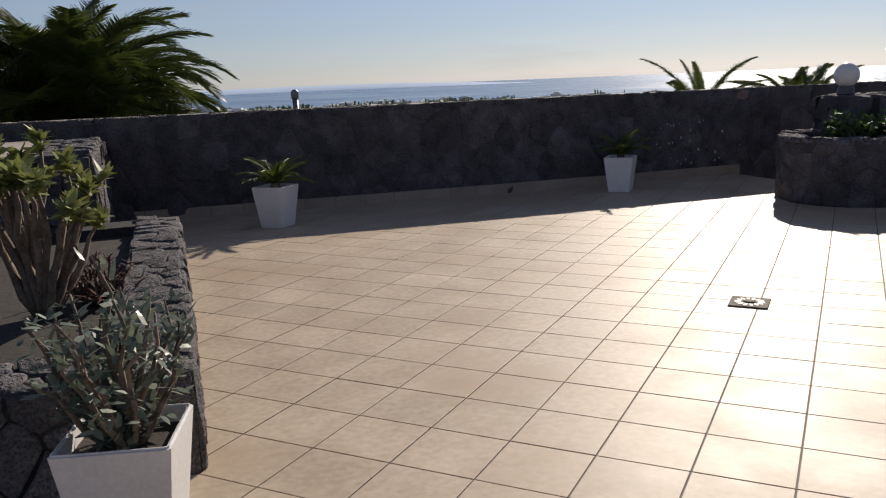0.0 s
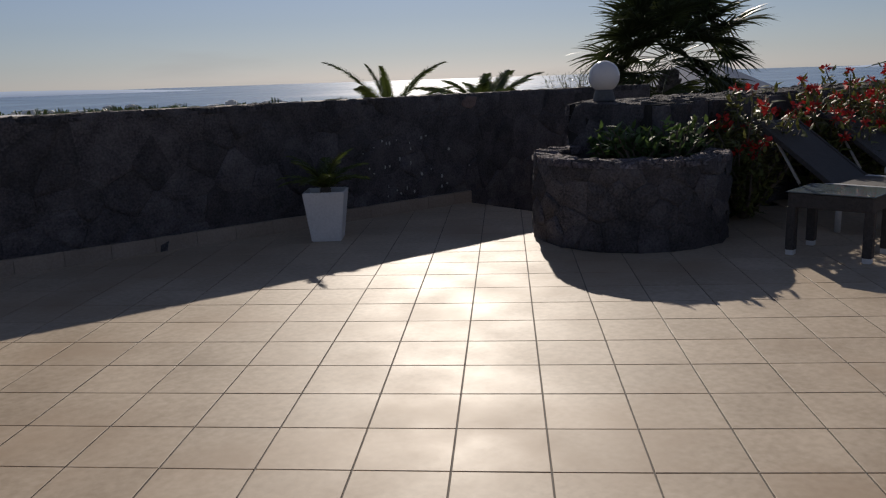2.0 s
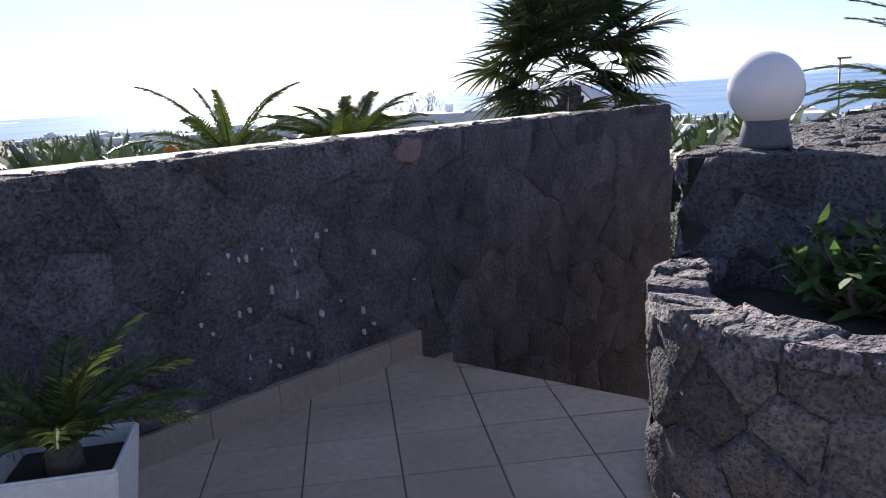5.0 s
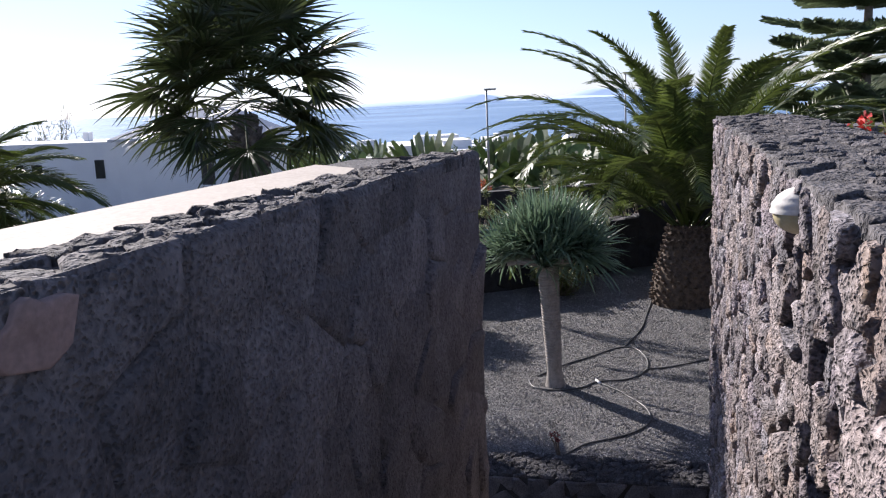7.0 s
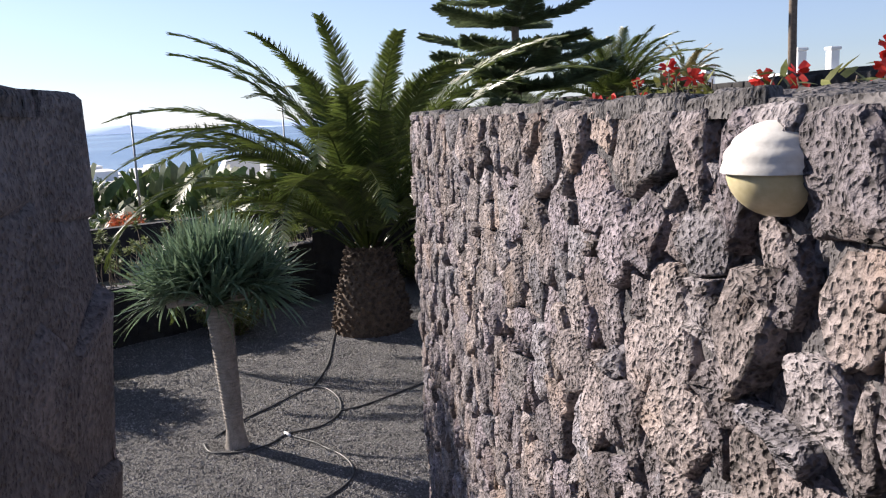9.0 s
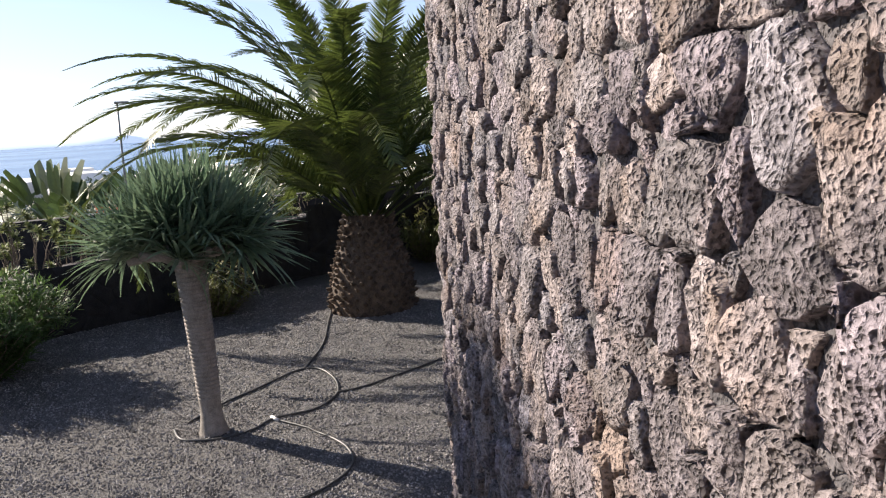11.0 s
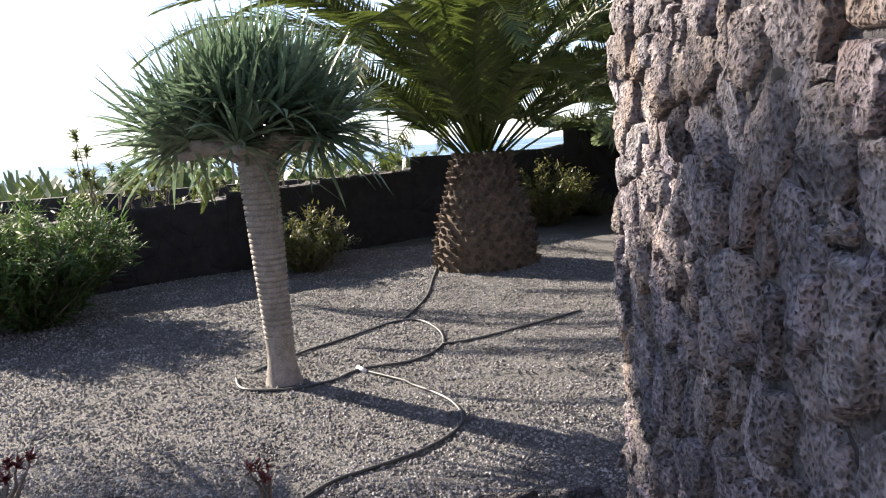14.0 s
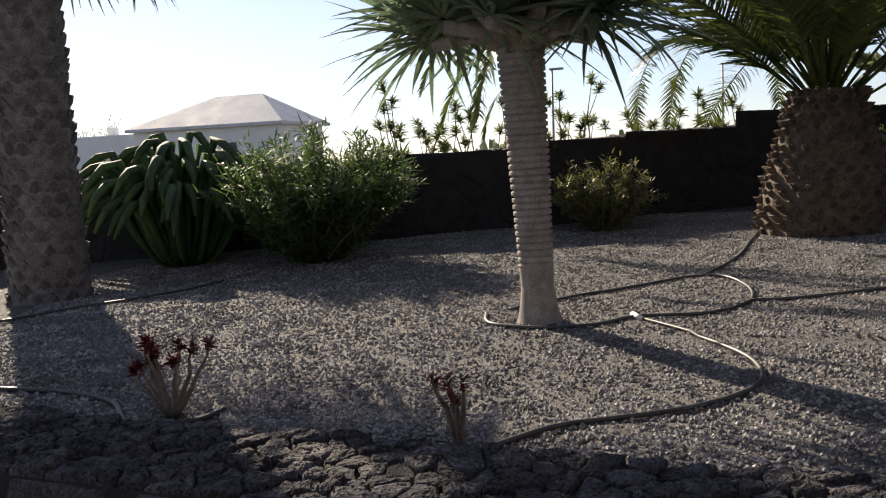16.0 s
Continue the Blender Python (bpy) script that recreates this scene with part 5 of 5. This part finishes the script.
lay_stones(wall_right, cells(6.32, 7.1, -3.85, 1.03, 0.22, 509, 0.9), lambda u, v: (Vector((15.88, u, v)), Vector((0, 1, 0)), Z.copy(), Vector((1, 0, 0))), 0.03, LAVA, 510, name="end_stone")
# inner face in the shaded stone colour; the sunlit end below uses LAVA
lay_stones(wall_front, cells(-3.4, 10.2, -2.6, 1.12, 0.27, 511, 0.85, keep=lambda u, v: v > stair_z(u) - (0.3 if u > 7.3 else 0.02)), lambda u, v: (Vector((u, front_y(u), v)), FX, Z.copy(), Vector((-0.053, -1, 0)).normalized()), 0.010, LAVA_DARK_SHADED, 512, near=(7.2, 0.5), soft=True)
lay_stones(wall_front, cells(-3.4, 10.2, -0.01, 0.275, 0.13, 513, 0.6), lambda u, v: (Vector((u, front_y(u) + v, front_top(u))), FX, Vector((0.053, 1, 0)).normalized(), Z.copy()), 0.016, LAVA_TOP, 514, near=(7.5, 0.2), limit=200, name="top_stone")
lay_stones(wall_front, cells(front_y(10.2), front_y(10.2) + FRONT_T, -3.9, 1.1, 0.25, 515, 0.9), lambda u, v: (Vector((10.2, u, v)), Vector((0, 1, 0)), Z.copy(), Vector((1, 0, 0))), 0.025, LAVA, 516, name="end_stone")
lay_stones(wall_low, cells(15.65, 16.3, 7.14, 12.8, 0.105, 517, 0.8), lambda u, v: (Vector((u, v, -3.25)), Vector((1, 0, 0)), Vector((0, 1, 0)), Z.copy()), 0.03, LOW_STONE, 518, near=(16.0, 9.4), gap=0.005)
lay_stones(wall_low, cells(7.14, 14.0, -3.65, -3.25, 0.2, 519, 0.8), lambda u, v: (Vector((15.65, u, v)), Vector((0, -1, 0)), Z.copy(), Vector((-1, 0, 0))), 0.025, LAVA_DARK_SHADED, 520, name="side_stone")
for (xa, ya), (xb, yb), za, zb, seed in zip(back, back[1:], backz, backz[1:], range(530, 540)):
    d = Vector((xb - xa, yb - ya, 0))
    length = d.length
    d.normalize()
    n = Vector((d.y, -d.x, 0))
    if n.x > 0:
        n = -n
    lay_stones(wall_back, cells(0, length, -3.6, max(za, zb), 0.34, seed, 0.8, keep=lambda u, v: v < za + (zb - za) * u / length - 0.1), lambda u, v: (Vector((xa, ya, v)) + d * u, d, Z.copy(), n), 0.02, BLACK_SHADED_STONE, seed + 20, soft=True)
    lay_stones(wall_back, cells(0, length, 0.0, 0.44, 0.24, seed + 40, 0.8), lambda u, v: (Vector((xa, ya, za + (zb - za) * u / length)) + d * u - n * v, d, -n, Z.copy()), 0.035, LAVA_TOP, seed + 60)

lay_stones(wall_side, cells(20, 44, -1.5, 1.5, 0.42, 561, 0.7, keep=lambda u, v: v < (1.35 if u < 25.3 else 1.4 - (u - 25.3) * 0.042)), lambda u, v: (Vector((u, -3.0 if u > 25.3 else -3.0 - (25.3 - u) * 0.0875, v)), Vector((-1, 0, 0)), Z.copy(), Vector((0, 1, 0))), 0.05, BLACK_SHADED_STONE, 562, gap=0.02)

LIME = material("lime_splash", (0.30, 0.30, 0.29), (0.55, 0.55, 0.53), 30.0, 0.9, 0.2, vary=0.1)
PINK = material("pinkish_stone", (0.17, 0.12, 0.105), (0.28, 0.20, 0.18), 12.0, 0.95, 0.6, vary=0)


def patch(u, v, ru, rv, mat, seed, name, label, proud):
    rnd = random.Random(seed)
    n = 9
    poly = [(u + ru * rnd.uniform(0.6, 1.1) * math.cos(2 * math.pi * k / n), v + rv * rnd.uniform(0.6, 1.1) * math.sin(2 * math.pi * k / n)) for k in range(n)]
    c, verts, faces = stone(poly, proud, rnd, 0.001)
    ob = part(name, mesh_of(name, verts, faces, mat, True), wall_front, label)
    ob.matrix_basis = Matrix.Translation((c[0], front_y(c[0]) - 0.014, c[1])) @ Matrix((FX, Z, Vector((-0.053, -1, 0)).normalized())).transposed().to_4x4()


patch(7.33, 1.04, 0.13, 0.07, PINK, 700, "pink_stone", "smooth pinkish stone", 0.012)
rnd = random.Random(701)
for k in range(30):
    patch(rnd.gauss(6.42, 0.26), rnd.uniform(0.2, 0.75), rnd.uniform(0.004, 0.011), rnd.uniform(0.006, 0.022), LIME, 702 + k, "lime_splash", "", 0.004)

# ---- terrace tiles ----
S = 0.338
ua, va = Vector((math.cos(radians(TURN)), math.sin(radians(TURN)), 0)), Vector((-math.sin(radians(TURN)), math.cos(radians(TURN)), 0))
ORIGIN = Vector((4.30, 6.165, 0))
bm = bmesh.new()
add_box(bm, 0.003, S - 0.003, 0.003, S - 0.003, -0.012, 0.0, 0.0015)
TILE_MESH = finish(bm, "tile", TILE)


def on_terrace(x, y):
    return -3.2 < x < 12 and -5 < y < front_y(x) - 0.02 and not (x > STAIR_X and y > 6.6) and not (x < 0.3 and 3.2 < y < 7)


spots = []
for i in range(-46, 46):
    for j in range(-46, 46):
        o = ORIGIN + ua * S * i + va * S * j
        corners = [o, o + ua * S, o + (ua + va) * S, o + va * S]
        inside = [on_terrace(c.x, c.y) for c in corners]
        if any(inside):
            c = o + (ua + va) * S / 2
            spots.append((math.hypot(c.x - 3.2, c.y - 4.6), o, c, c.y > 6.4 and max(q.x for q in corners) > STAIR_X))
spots.sort(key=lambda q: q[0])
tv, tf = [], []
rnd = random.Random(601)
whole = 0
for _, o, c, cut in spots:
    gx = 0.008 * (c.x - DRAIN[0]) / max(0.3, math.hypot(c.x - DRAIN[0], c.y - DRAIN[1]))
    gy = 0.008 * (c.y - DRAIN[1]) / max(0.3, math.hypot(c.x - DRAIN[0], c.y - DRAIN[1]))
    n = Vector((-gx, -gy, 1)).normalized()
    a = (ua - n * ua.dot(n)).normalized()
    m = Matrix.Translation((o.x, o.y, floor_z(c.x, c.y) + rnd.uniform(-0.0006, 0.0006) - ((ua + va) * S / 2).dot(Vector((gx, gy, 0))))) @ Matrix((a, n.cross(a), n)).transposed().to_4x4()
    if cut:
        corners = [o + ua * e * S + va * g * S for e, g in ((0.009, 0.009), (0.991, 0.009), (0.991, 0.991), (0.009, 0.991))]
        poly = clip([(q.x, q.y) for q in corners], 1, 0, STAIR_X + 0.02)
        if len(poly) > 2:
            part("cut_tile", prism(poly, floor_z(c.x, c.y) - 0.03, floor_z(c.x, c.y), TILE, "cut_tile"), terrace)
    elif whole < 300:
        whole += 1
        part("tile", TILE_MESH, terrace, m=m)
    else:
        b = len(tv)
        tv += [m @ w.co for w in TILE_MESH.vertices]
        tf += [tuple(b + i for i in p.vertices) for p in TILE_MESH.polygons]
tagged(part("tiles", mesh_of("tiles", tv, tf, TILE), terrace), kind="stuff")
bv, bf, n = [], [], 60
for i in range(n):
    for j in range(n):
        x, y = -3.4 + 15.4 * i / (n - 1), -5 + 14.4 * j / (n - 1)
        y = min(y, front_y(x) - 0.01)
        bv.append((x, y, floor_z(x, y) - 0.004))
for i in range(n - 1):
    for j in range(n - 1):
        x, y = -3.4 + 15.4 * (i + 0.5) / (n - 1), -5 + 14.4 * (j + 0.5) / (n - 1)
        if x < 7.1 or y < 6.3:
            a = i * n + j
            bf.append((a, a + n, a + n + 1, a + 1))
part("grout_bed", mesh_of("grout_bed", bv, bf, GROUT), terrace)
